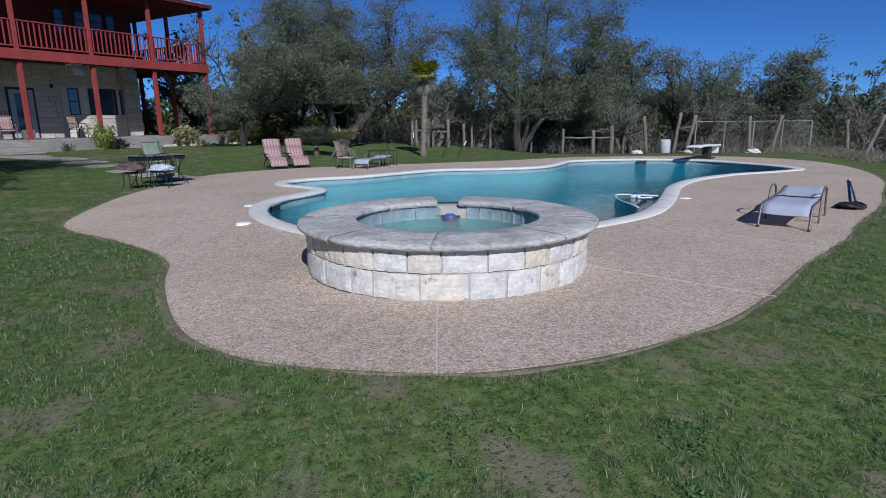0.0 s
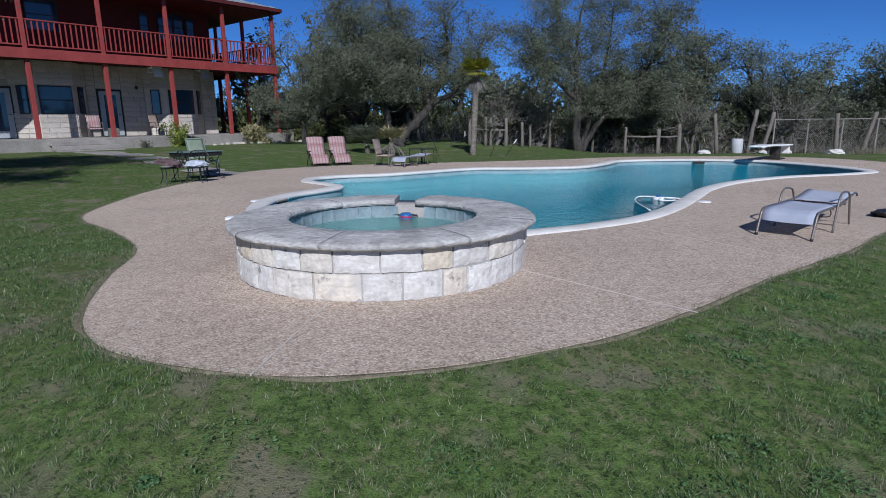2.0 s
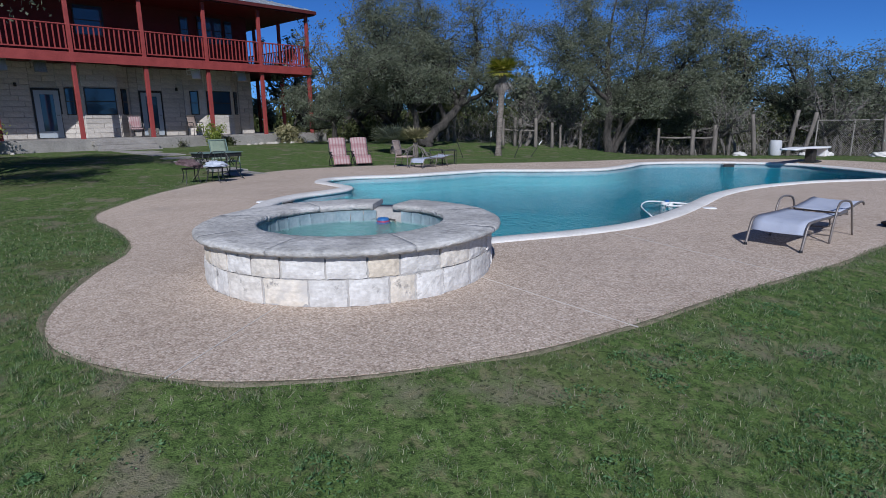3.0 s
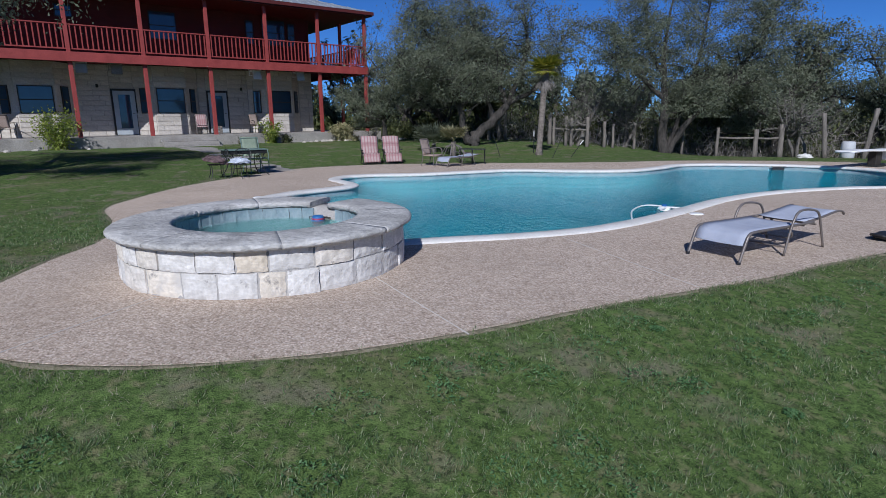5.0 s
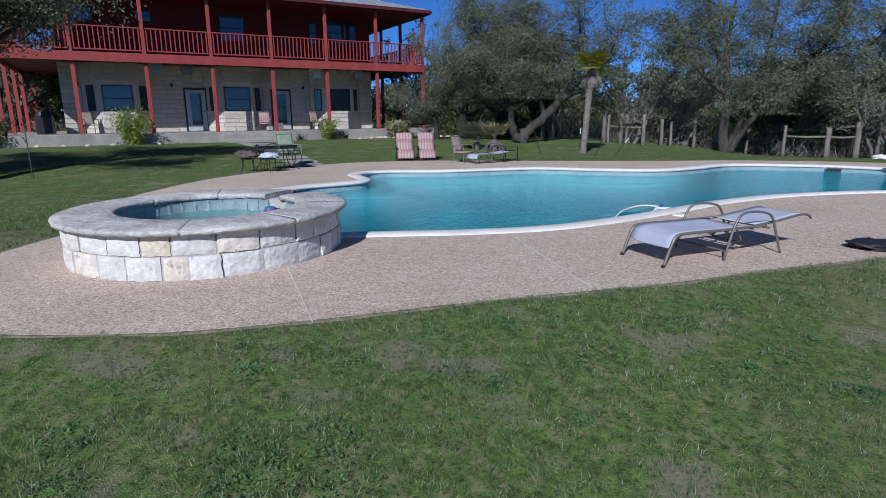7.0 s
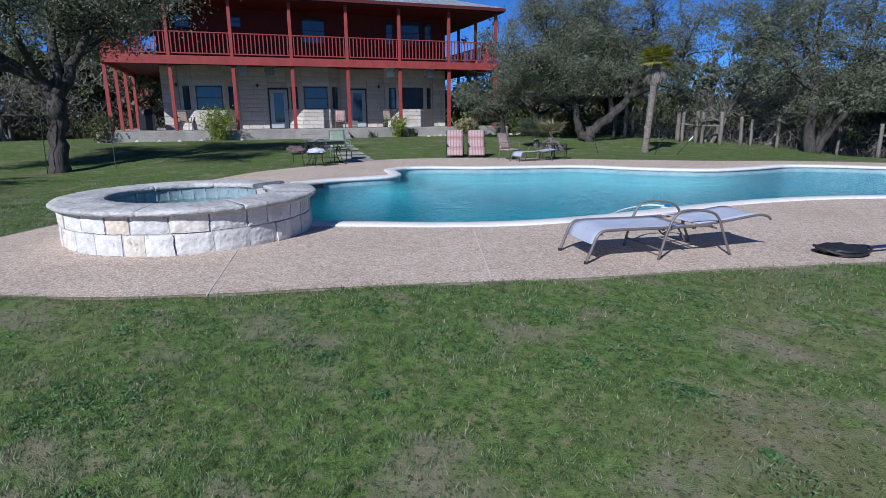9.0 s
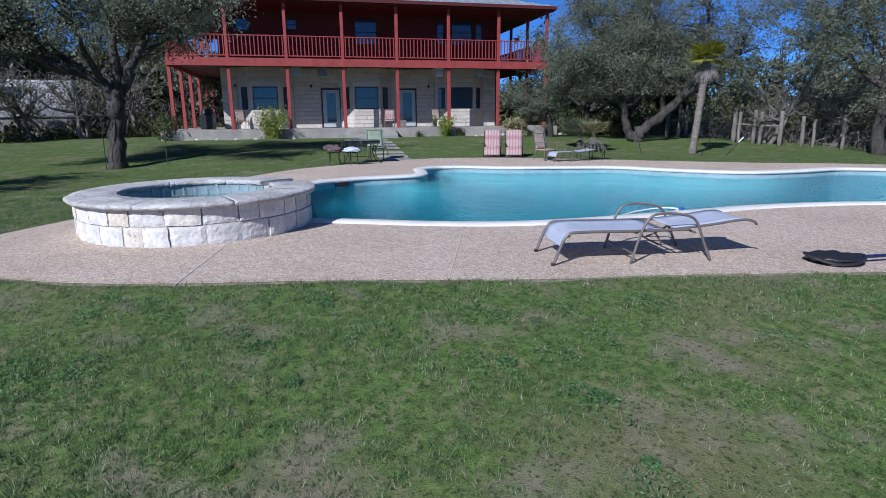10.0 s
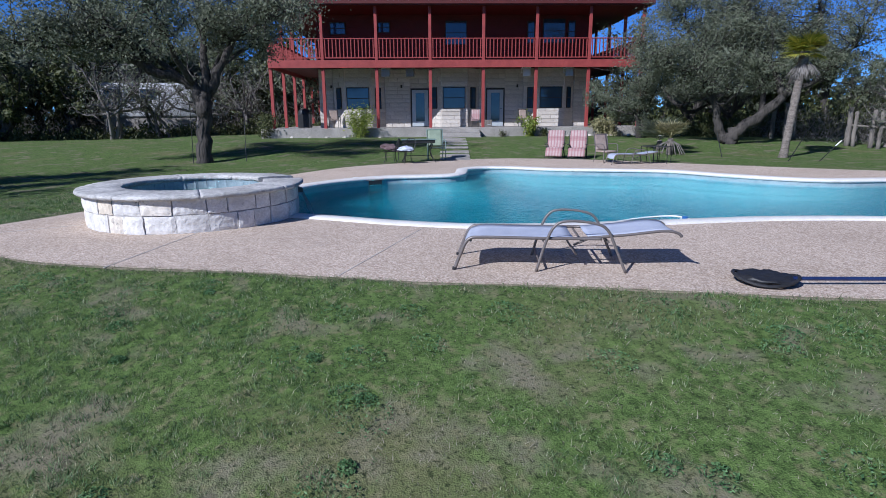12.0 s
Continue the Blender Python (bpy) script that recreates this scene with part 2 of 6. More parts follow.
M = {
    "deck": aggregate(), "turf": lawn_material(),
    "coping": material("white_coping", (0.55, 0.53, 0.49), (0.74, 0.72, 0.68), 3, 0.8, 0.25, 40),
    "limestone": material("cut_limestone", (0.52, 0.50, 0.465), (0.78, 0.76, 0.72), 3, 0.9, 0.45, 16, piece=0.10, depth=0.012, coords="Generated", stretch=(0.5, 0.5, 0.5)),
    "flagstone": material("grey_flagstone", (0.34, 0.33, 0.31), (0.62, 0.605, 0.57), 3.0, 0.85, 0.8, 22, piece=0.06, depth=0.02, stretch=(1, 1, 2)),
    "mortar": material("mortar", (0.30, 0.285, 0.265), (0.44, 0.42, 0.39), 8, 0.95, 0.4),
    # light lost with water depth is put into these: deep blue basin, paler steps
    "plaster": material("pool_plaster", (0.001, 0.106, 0.156), (0.002, 0.164, 0.226), 0.9, 0.7, 0.1, 6),
    "shelf": material("shallow_tint_plaster", (0.055, 0.23, 0.275), (0.11, 0.32, 0.365), 1.2, 0.7, 0.1, 8),
    "spa_plaster": material("spa_plaster", (0.04, 0.12, 0.13), (0.14, 0.29, 0.29), 5, 0.7, 0.1, 8),
    "tile": material("waterline_tile", (0.22, 0.30, 0.33), (0.36, 0.44, 0.47), 5, 0.3, 0.1, 25, piece=0.1),
    "water": water_material("pool_water", (0.36, 0.93, 0.95), 0.9, 6.0),
    "spa_water": water_material("spa_water", (0.75, 0.95, 0.93), 0.9, 10.0),
    "red": material("barn_red_paint", (0.22, 0.035, 0.032), (0.33, 0.060, 0.052), 3, 0.6, 0.15, 40),
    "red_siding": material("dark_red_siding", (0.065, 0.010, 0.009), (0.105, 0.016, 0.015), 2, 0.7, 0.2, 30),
    "house_stone": material("house_limestone", (0.42, 0.38, 0.33), (0.61, 0.56, 0.49), 2.5, 0.9, 0.5, 18, piece=0.12, depth=0.02),
    "concrete": material("old_concrete", (0.20, 0.185, 0.165), (0.38, 0.355, 0.32), 1.5, 0.9, 0.4, 25),
    "roof": material("galvalume_roof", (0.48, 0.50, 0.50), (0.60, 0.62, 0.62), 1, 0.4, 0.05, 20, metal=0.6),
    "glass": glass_pane("window_glass"),
    "frame_dark": material("bronze_frame", (0.02, 0.018, 0.016), (0.04, 0.036, 0.03), 6, 0.5, 0.1),
    "door": material("pale_blue_grey_door", (0.36, 0.40, 0.42), (0.44, 0.48, 0.50), 3, 0.5, 0.1),
    "white": material("white_paint", (0.70, 0.70, 0.68), (0.82, 0.82, 0.80), 5, 0.5, 0.1),
    "bark": material("oak_bark", (0.022, 0.020, 0.017), (0.085, 0.075, 0.066), 4, 0.95, 0.9, 18, depth=0.03, stretch=(1, 1, 0.3)),
    "bark_pale": material("grey_bark", (0.085, 0.076, 0.068), (0.22, 0.20, 0.18), 4, 0.95, 0.8, 18, depth=0.02, stretch=(1, 1, 0.3)),
    "palm_bark": material("palm_bark", (0.10, 0.085, 0.07), (0.30, 0.26, 0.22), 6, 0.95, 0.9, 24, depth=0.03, stretch=(1, 1, 2.5)),
    "post_wood": material("weathered_post", (0.09, 0.08, 0.07), (0.23, 0.205, 0.175), 5, 0.9, 0.6, 30, stretch=(2, 2, 0.3)),
    "iron": material("dark_iron", (0.018, 0.02, 0.02), (0.045, 0.048, 0.045), 8, 0.5, 0.2, metal=0.4),
    "iron_green": material("verdigris_iron", (0.10, 0.16, 0.14), (0.18, 0.25, 0.22), 8, 0.6, 0.2),
    "taupe": material("taupe_aluminium", (0.15, 0.13, 0.12), (0.21, 0.185, 0.17), 8, 0.4, 0.05, metal=0.3),
    "sling": material("pale_blue_sling", (0.42, 0.46, 0.56), (0.52, 0.56, 0.66), 6, 0.7, 0.3, 220, depth=0.002),
    "black": material("black_plastic", (0.012, 0.012, 0.013), (0.03, 0.03, 0.032), 6, 0.5, 0.2),
    "navy": material("navy_tube", (0.012, 0.02, 0.07), (0.02, 0.035, 0.11), 6, 0.35, 0.1),
    "blue": material("blue_plastic", (0.02, 0.10, 0.30), (0.03, 0.15, 0.38), 6, 0.4, 0.1),
    "pink": material("red_plastic", (0.35, 0.03, 0.07), (0.45, 0.05, 0.10), 6, 0.4, 0.1),
    "leaf": island_material("live_oak_leaf", ((0.105, 0.124, 0.076), (0.175, 0.198, 0.130), (0.245, 0.268, 0.188), (0.150, 0.172, 0.106)), 0.6, 0.45),
    "leaf_warm": island_material("cedar_leaf", ((0.035, 0.050, 0.018), (0.075, 0.090, 0.030), (0.11, 0.115, 0.045)), 0.6, 0.2),
    "leaf_bright": island_material("shrub_leaf", ((0.12, 0.17, 0.03), (0.22, 0.28, 0.05), (0.34, 0.38, 0.08)), 0.5, 0.35),
    "leaf_straw": island_material("straw_leaf", ((0.20, 0.19, 0.09), (0.34, 0.31, 0.16), (0.45, 0.41, 0.24)), 0.7, 0.25),
    "palm_leaf": island_material("palm_leaf", ((0.12, 0.17, 0.02), (0.28, 0.30, 0.04), (0.60, 0.50, 0.09)), 0.5, 0.25),
    "twig": island_material("bare_twig", ((0.10, 0.09, 0.08), (0.22, 0.20, 0.18), (0.34, 0.31, 0.28)), 0.9),
    "joint": material("worn_joint", (0.52, 0.48, 0.43), (0.62, 0.575, 0.52), 8, 0.9, 0.2),
    "foam": material("falling_foam", (0.62, 0.74, 0.78), (0.85, 0.90, 0.92), 14, 0.3, 0.3),
    "blade": island_material("grass_blade", ((0.020, 0.048, 0.016), (0.065, 0.130, 0.042), (0.19, 0.27, 0.105), (0.085, 0.155, 0.052), (0.15, 0.225, 0.085), (0.46, 0.45, 0.30)), 0.5, 0.3),
    "weed": island_material("weed_leaf", ((0.050, 0.118, 0.042), (0.085, 0.180, 0.066), (0.15, 0.25, 0.10)), 0.6, 0.25),
    "dry_grass": island_material("dry_grass", ((0.11, 0.10, 0.07), (0.23, 0.21, 0.15), (0.38, 0.35, 0.26)), 0.9, 0.2),
    "thatch": material("dry_thatch", (0.11, 0.10, 0.06), (0.30, 0.265, 0.19), 9, 0.95, 0.6, 70, depth=0.02, specular=0.1),
    "cloth_dark": material("dark_cloth", (0.05, 0.028, 0.032), (0.20, 0.14, 0.14), 6, 0.95, 0.3),
    "cloth_pale": material("pale_cloth", (0.30, 0.34, 0.42), (0.62, 0.66, 0.72), 9, 0.95, 0.3, 30),
}

tint_pieces(M["limestone"], (1.0, 0.91, 0.77), 0.70)
dark_spots(M["limestone"], (0.17, 0.16, 0.15), 9.0, 0.61, 0.70)
dark_spots(M["limestone"], (0.52, 0.50, 0.47), 2.6, 0.55, 0.70)
dark_spots(M["flagstone"], (0.17, 0.17, 0.165), 7.0, 0.53, 0.74)
dark_spots(M["flagstone"], (0.30, 0.29, 0.27), 1.6, 0.50, 0.70)
dark_spots(M["coping"], (0.36, 0.34, 0.31), 3.0, 0.58, 0.75)
dark_spots(M["deck"], (0.33, 0.30, 0.28), 0.9, 0.60, 0.85)
sheer(M["sling"], 0.22)
sheer(M["foam"], 0.25)


# ---- building helpers ----
def part(name, bm, mat, parent=None, label=""):
    """One mesh object from a bmesh, under a thing or a part."""
    me = bpy.data.meshes.new(name)
    bmesh.ops.recalc_face_normals(bm, faces=bm.faces)
    bm.to_mesh(me)
    bm.free()
    me.materials.append(mat)
    ob = new(name, me)
    ob.parent = parent
    if label:
        ob["label"] = label
    return ob


def face_up(ob):
    """Turn a level sheet's faces to the sky."""
    bm = bmesh.new()
    bm.from_mesh(ob.data)
    bmesh.ops.reverse_faces(bm, faces=[f for f in bm.faces if f.normal.z < 0])
    bm.to_mesh(ob.data)
    bm.free()


def soft(ob):
    ob.data.polygons.foreach_set("use_smooth", [True] * len(ob.data.polygons))
    return ob


def thing(name, label, category, m=None, group="", kind=""):
    ob = new(name)
    ob.empty_display_size = 0.1
    if m is not None:
        ob.matrix_basis = m
    return tagged(ob, label, category, group, kind)


def box(sx, sy, sz, at=(0, 0, 0), turn=None, bevel=0.0, bm=None):
    """A box centred at a place (z too), added to bm."""
    bm = bm or bmesh.new()
    m = Matrix.Translation(at) @ (turn or Matrix()) @ Matrix.Diagonal((sx, sy, sz, 1))
    r = bmesh.ops.create_cube(bm, size=1, matrix=m)
    if bevel:
        es = list({e for v in r["verts"] for e in v.link_edges})
        bmesh.ops.bevel(bm, geom=es, offset=bevel, segments=2, affect="EDGES", profile=0.5)
    return bm


def tube(points, radii, sides=8, bm=None, caps=True):
    """A round tube along points; radii is one number or one for each point."""
    bm = bm or bmesh.new()
    pts = [Vector(p) for p in points]
    if not hasattr(radii, "__len__"):
        radii = [radii] * len(pts)
    rings, side = [], None
    for i, p in enumerate(pts):
        d = (pts[min(i + 1, len(pts) - 1)] - pts[max(i - 1, 0)]).normalized()
        if side is None:
            side = d.orthogonal().normalized()
        side = (side - d * side.dot(d)).normalized()
        up = d.cross(side)
        rings.append([bm.verts.new(p + (side * math.cos(a) + up * math.sin(a)) * radii[i]) for a in (k * math.tau / sides for k in range(sides))])
    for a, b in zip(rings, rings[1:]):
        for k in range(sides):
            bm.faces.new((a[k], a[(k + 1) % sides], b[(k + 1) % sides], b[k]))
    if caps:
        bm.faces.new(rings[0][::-1]), bm.faces.new(rings[-1])
    return bm


def lathe(profile, sides=24, bm=None, at=(0, 0, 0)):
    """A turned body from (radius, height) pairs."""
    bm = bm or bmesh.new()
    rings = [[bm.verts.new((at[0] + r * math.cos(k * math.tau / sides), at[1] + r * math.sin(k * math.tau / sides), at[2] + z)) for k in range(sides)] for r, z in profile]
    for a, b in zip(rings, rings[1:]):
        for k in range(sides):
            bm.faces.new((a[k], a[(k + 1) % sides], b[(k + 1) % sides], b[k]))
    return bm


def spline(points, closed=True, steps=6):
    """A smooth curve (Catmull-Rom) through plan points."""
    p, n, out = [Vector(q) for q in points], len(points), []
    for i in range(n if closed else n - 1):
        a, b, c, d = ((p[(i + k) % n] if closed else p[min(max(i + k, 0), n - 1)]) for k in (-1, 0, 1, 2))
        for s in range(steps):
            t = s / steps
            out.append(0.5 * (2 * b + (c - a) * t + (2 * a - 5 * b + 4 * c - d) * t * t + (3 * b - a - 3 * c + d) * t ** 3))
    return out if closed else out + [p[-1]]


def inset(line, dist, closed=False):
    """The plan curve moved to its right side by dist."""
    n, out = len(line), []
    for i, p in enumerate(line):
        a, b = (line[(i - 1) % n], line[(i + 1) % n]) if closed else (line[max(i - 1, 0)], line[min(i + 1, n - 1)])
        d = (b - a).normalized()
        out.append(Vector((p.x + d.y * dist, p.y - d.x * dist)))
    return out


def ribbon(rows, bm=None):
    """Faces between rows of 3D points."""
    bm = bm or bmesh.new()
    vs = [[bm.verts.new(p) for p in r] for r in rows]
    for a, b in zip(vs, vs[1:]):
        for k in range(len(a) - 1):
            bm.faces.new((a[k], a[k + 1], b[k + 1], b[k]))
    return bm


def fill(loops, z):
    """A flat face between plan loops, outer and holes."""
    bm = bmesh.new()
    for loop in loops:
        vs = [bm.verts.new((p.x, p.y, z)) for p in loop]
        for a, b in zip(vs, vs[1:] + vs[:1]):
            bm.edges.new((a, b))
    bmesh.ops.triangle_fill(bm, use_beauty=True, use_dissolve=False, edges=bm.edges[:])
    return bm


def flat_mesh(name, verts, faces, mat, parent=None):
    """A mesh from arrays: many blades or leaves with the same number of corners."""
    me = bpy.data.meshes.new(name)
    verts, faces = np.asarray(verts, np.float32), np.asarray(faces, np.int32)
    k = faces.shape[1]
    me.vertices.add(len(verts)), me.loops.add(faces.size), me.polygons.add(len(faces))
    me.vertices.foreach_set("co", verts.ravel()), me.loops.foreach_set("vertex_index", faces.ravel())
    me.polygons.foreach_set("loop_start", np.arange(0, faces.size, k, dtype=np.int32))
    me.update(calc_edges=True)
    me.materials.append(mat)
    ob = new(name, me)
    ob.parent = parent
    return ob


def leaves(rng, centres, size, flat=0.0, out=None):
    """Corner arrays of one small pointed leaf (four corners) at each centre, turned at random, or with its face towards out."""
    n = len(centres)
    a, b = rng.normal(size=(n, 3)), rng.normal(size=(n, 3))
    a[:, 2] *= 1 - flat
    if out is not None:
        f = out / np.maximum(np.linalg.norm(out, axis=1), 1e-6)[:, None] + rng.normal(size=(n, 3)) * 0.45 + (0, 0, 0.35)
        f /= np.linalg.norm(f, axis=1)[:, None]
        a -= f * (a * f).sum(1)[:, None]
    a /= np.linalg.norm(a, axis=1)[:, None]
    b = np.cross(f, a) if out is not None else b - a * (a * b).sum(1)[:, None]
    b /= np.linalg.norm(b, axis=1)[:, None]
    s = size * rng.uniform(0.6, 1.4, n)[:, None]
    v = np.stack([centres - a * s, centres - b * s * 0.45, centres + a * s, centres + b * s * 0.45], 1).reshape(-1, 3)
    return v, np.arange(n * 4).reshape(-1, 4)


# ---- plan ----
SPA, SPA_R = Vector((0.11, 6.27)), 1.37
DECK = spline([(-1.93, 4.72), (-1.32, 4.1), (-0.65, 3.76), (0.1, 3.62), (0.75, 3.74), (1.35, 4.0), (2.05, 4.45), (2.75, 5.12), (3.5, 5.95), (4.75, 7.2), (5.5, 8.1), (6.9, 9.6),
               (8.2, 11.3), (9.7, 13.3), (11.2, 16.2), (11.9, 19.4), (10.6, 21.9), (7.75, 22.6), (4.5, 22.1), (2.2, 20.8), (-1.5, 19.3), (-3.9, 18.4), (-5.3, 17.4), (-6.3, 15.9),
               (-6.35, 13.6), (-6.1, 11.2), (-5.85, 9.5), (-5.3, 8.65), (-4.2, 7.9), (-3.05, 6.85), (-2.55, 5.8)], steps=4)
# the coping's outer edge, from the spa's east side round the pool to its west side
EDGE = spline([(0.95, 7.2), (1.6, 7.66), (2.4, 8.2), (3.15, 8.9), (3.75, 9.85), (4.3, 11.0), (4.95, 12.4), (5.9, 13.7), (7.3, 14.85), (8.7, 15.5), (9.75, 16.2), (9.95, 17.2),
               (9.6, 18.7), (8.7, 20.3), (7.2, 20.95), (5.4, 20.9), (4.1, 20.3), (3.45, 19.0), (2.7, 17.95), (1.3, 17.5), (-0.2, 17.3), (-1.3, 16.35), (-2.3, 15.4), (-3.3, 14.9),
               (-3.85, 14.2), (-3.72, 13.35), (-3.15, 12.85), (-2.68, 12.4), (-2.8, 11.85), (-3.12, 11.1), (-3.18, 10.2), (-2.9, 9.2), (-2.35, 8.3), (-1.6, 7.55), (-0.8, 7.1)], closed=False)
COPE = 0.30
WATER_Z = -0.13


def arc(a0, a1, r, n=24):
    return [Vector((SPA.x + r * math.cos(a0 + (a1 - a0) * i / n), SPA.y + r * math.sin(a0 + (a1 - a0) * i / n))) for i in range(n + 1)]


def bearing(p):
    return math.atan2(p.y - SPA.y, p.x - SPA.x)


deck_np = np.array([(p.x, p.y) for p in DECK])


def deck_distance(x, y):
    """Signed distance from the deck's edge, positive outside."""
    p = np.stack([np.asarray(x, float).ravel(), np.asarray(y, float).ravel()], 1)
    a, b = deck_np, np.roll(deck_np, -1, 0)
    best, inside = np.full(len(p), 1e9), np.zeros(len(p), bool)
    for (ax, ay), (bx, by) in zip(a, b):
        dx, dy = bx - ax, by - ay
        t = np.clip(((p[:, 0] - ax) * dx + (p[:, 1] - ay) * dy) / (dx * dx + dy * dy), 0, 1)
        best = np.minimum(best, np.hypot(p[:, 0] - ax - t * dx, p[:, 1] - ay - t * dy))
        if dy:
            cross = ((ay > p[:, 1]) != (by > p[:, 1])) & (p[:, 0] < dx * (p[:, 1] - ay) / dy + ax)
            inside ^= cross
    return np.where(inside, -best, best).reshape(np.shape(x))


def step(v):
    v = np.clip(v, 0, 1)
    return v * v * (3 - 2 * v)


def edge_z(x, y):
    """How far the deck's south-west edge lies below the coping."""
    return -0.11 * step(-np.asarray(x, float) / 2.0) * step((11.5 - np.asarray(y, float)) / 2.5)


def ground_z(x, y):
    """The lie of the land: falling to the south-east, rising to the house, falling behind the pool."""
    x, y = np.asarray(x, float), np.asarray(y, float)
    d = np.maximum(deck_distance(x, y), 0)
    fall = -0.13 * np.minimum(d, 2.6) * step((0.75 * x - 0.66 * y + 5.5) / 3.0)
    rise = 0.30 * step((-x * 0.86 + y * 0.51 - 13.5) / 7.0)
    back = -0.055 * np.clip(y - 24 + 0.4 * np.minimum(x, 0), 0, 9)
    rough = 0.018 * np.sin(1.7 * x + 0.6 * y) * np.sin(1.3 * y - 0.8 * x) * np.minimum(d, 1)
    return edge_z(x, y) + fall + rise + back * step((x - 1) / 5) + rough - 0.004


def gz(x, y):
    return float(ground_z(np.array([x]), np.array([y]))[0])


# ---- ground ----
def spread(lo, hi, fine, far):
    mid, out, left = list(np.arange(lo, hi + fine / 2, fine)), [], []
    for start, sign, keep in ((hi, 1, out), (lo, -1, left)):
        w, p = fine, start
        while abs(p) < far:
            w *= 1.17
            p += sign * w
            keep.append(p)
    return np.array(left[::-1] + mid + out)


gx, gy = spread(-8, 13, 0.22, 900), spread(-2, 24, 0.22, 900)
X, Y = np.meshgrid(gx, gy)
dist = deck_distance(X, Y)
Z = ground_z(X, Y)
idx = np.arange(X.size).reshape(X.shape)
quads = np.stack([idx[:-1, :-1], idx[:-1, 1:], idx[1:, 1:], idx[1:, :-1]], -1).reshape(-1, 4)
keep = (dist.ravel()[quads] > -0.12).any(1)
ground = flat_mesh("ground", np.stack([X, Y, Z], -1).reshape(-1, 3), quads[keep], M["turf"])
tagged(soft(ground), "green lawn with dry and bare patches, sloping gently", "lawn", kind="structure")

# ---- deck with joints ----
a_in, a_out = bearing(EDGE[0]), bearing(EDGE[-1])
hole = EDGE + arc(a_out, a_in + math.tau, 1.2)[1:-1]
bm = fill([DECK, hole], 0.0)
for v in bm.verts:
    if min((v.co.x - p.x) ** 2 + (v.co.y - p.y) ** 2 for p in DECK) < 1e-6:
        v.co.z = float(edge_z(v.co.x, v.co.y))
top = bm.faces[:]
r = bmesh.ops.extrude_face_region(bm, geom=top)
bmesh.ops.translate(bm, verts=[v for v in r["geom"] if isinstance(v, bmesh.types.BMVert)], vec=(0, 0, -0.10))
deck = tagged(part("pavement", bm, M["deck"]), "tan exposed-aggregate pebble deck round the pool", "pool deck", kind="structure")
for (x0, y0), (x1, y1) in (((0.03, 4.88), (0.05, 3.60)), ((1.35, 6.1), (2.70, 4.98)), ((2.75, 8.35), (4.18, 6.66))):
    ln = math.hypot(x1 - x0, y1 - y0)
    part("joint", box(ln, 0.008, 0.006, ((x0 + x1) / 2, (y0 + y1) / 2, 0.001), pose(0, 0, 0, 0, 0, math.degrees(math.atan2(y1 - y0, x1 - x0)))), M["joint"], deck, "pale sawn control joint")

# ---- pool ----
pool = thing("swimming_pool", "freeform in-ground swimming pool with white coping and blue water", "pool")
inner = inset(EDGE, -COPE)
rows = []
for d, z in ((0.0, -0.06), (0.0, 0.008), (0.015, 0.022), (0.15, 0.026), (COPE - 0.03, 0.018), (COPE, -0.002), (COPE, -0.04), (COPE - 0.04, -0.06)):
    rows.append([(p.x, p.y, z) for p in inset(EDGE, -d)])
soft(part("coping", ribbon(rows), M["coping"], pool, "rounded white concrete coping"))
wall = inset(EDGE, -(COPE - 0.03))
b_in, b_out = bearing(wall[0]), bearing(wall[-1])
basin = wall + arc(b_out, b_in, 1.25)[1:-1]


def depth(p):
    """Shallow in the west cove, deep at the board."""
    return -1.1 - 1.1 * float(step((p.x - 0.5) / 6.0))


loop = basin + basin[:1]
part("tile_band", ribbon([[(p.x, p.y, z) for p in loop] for z in (-0.05, -0.24)]), M["tile"], pool, "grey-blue waterline tile band")
part("basin_wall", ribbon([[(p.x, p.y, z) for p in loop] for z in (-0.24, -0.8)] + [[(p.x, p.y, depth(p)) for p in loop]]), M["plaster"], pool)
bm = fill([basin], 0)
bmesh.ops.subdivide_edges(bm, edges=bm.edges[:], cuts=2)
for v in bm.verts:
    v.co.z = depth(v.co)
part("basin_floor", bm, M["plaster"], pool)
# steps along the west and north-west side, coloured paler for shallow water
n0, n1 = int(len(wall) * 0.50), int(len(wall) * 0.83)
for w, z in ((0.42, -0.34), (0.85, -0.58), (1.3, -0.85)):
    a, b = wall[n0:n1], inset(wall, -w)[n0:n1]
    k = len(a) - 1
    b = [a[i].lerp(b[i], min(1, i / 9, (k - i) / 9) if 0 < i < k else 0.02) for i in range(k + 1)]
    part("pool_step", ribbon([[(p.x, p.y, z) for p in a], [(p.x, p.y, z) for p in b], [(p.x, p.y, z - 0.3) for p in b]]), M["shelf"], pool, "underwater plaster step, coloured paler for shallow water")
water = part("water", fill([basin], WATER_Z), M["water"], pool, "clear rippled blue water")
face_up(water)
water.visible_shadow = False


# ---- spa ----
SPA_TOP = 0.47
COURSES = ((0.0, 0.215), (0.222, 0.405))
spa = thing("raised_spa", "round raised limestone spa with grey flagstone rim beside the pool", "spa", Matrix.Translation((SPA.x, SPA.y, 0)))
soft(part("core", lathe(((0.93, -0.6), (0.93, 0.40), (SPA_R - 0.013, 0.40), (SPA_R - 0.013, -1.6)), 64), M["mortar"], spa))
NOTCH0, NOTCH1 = radians(82), radians(97)


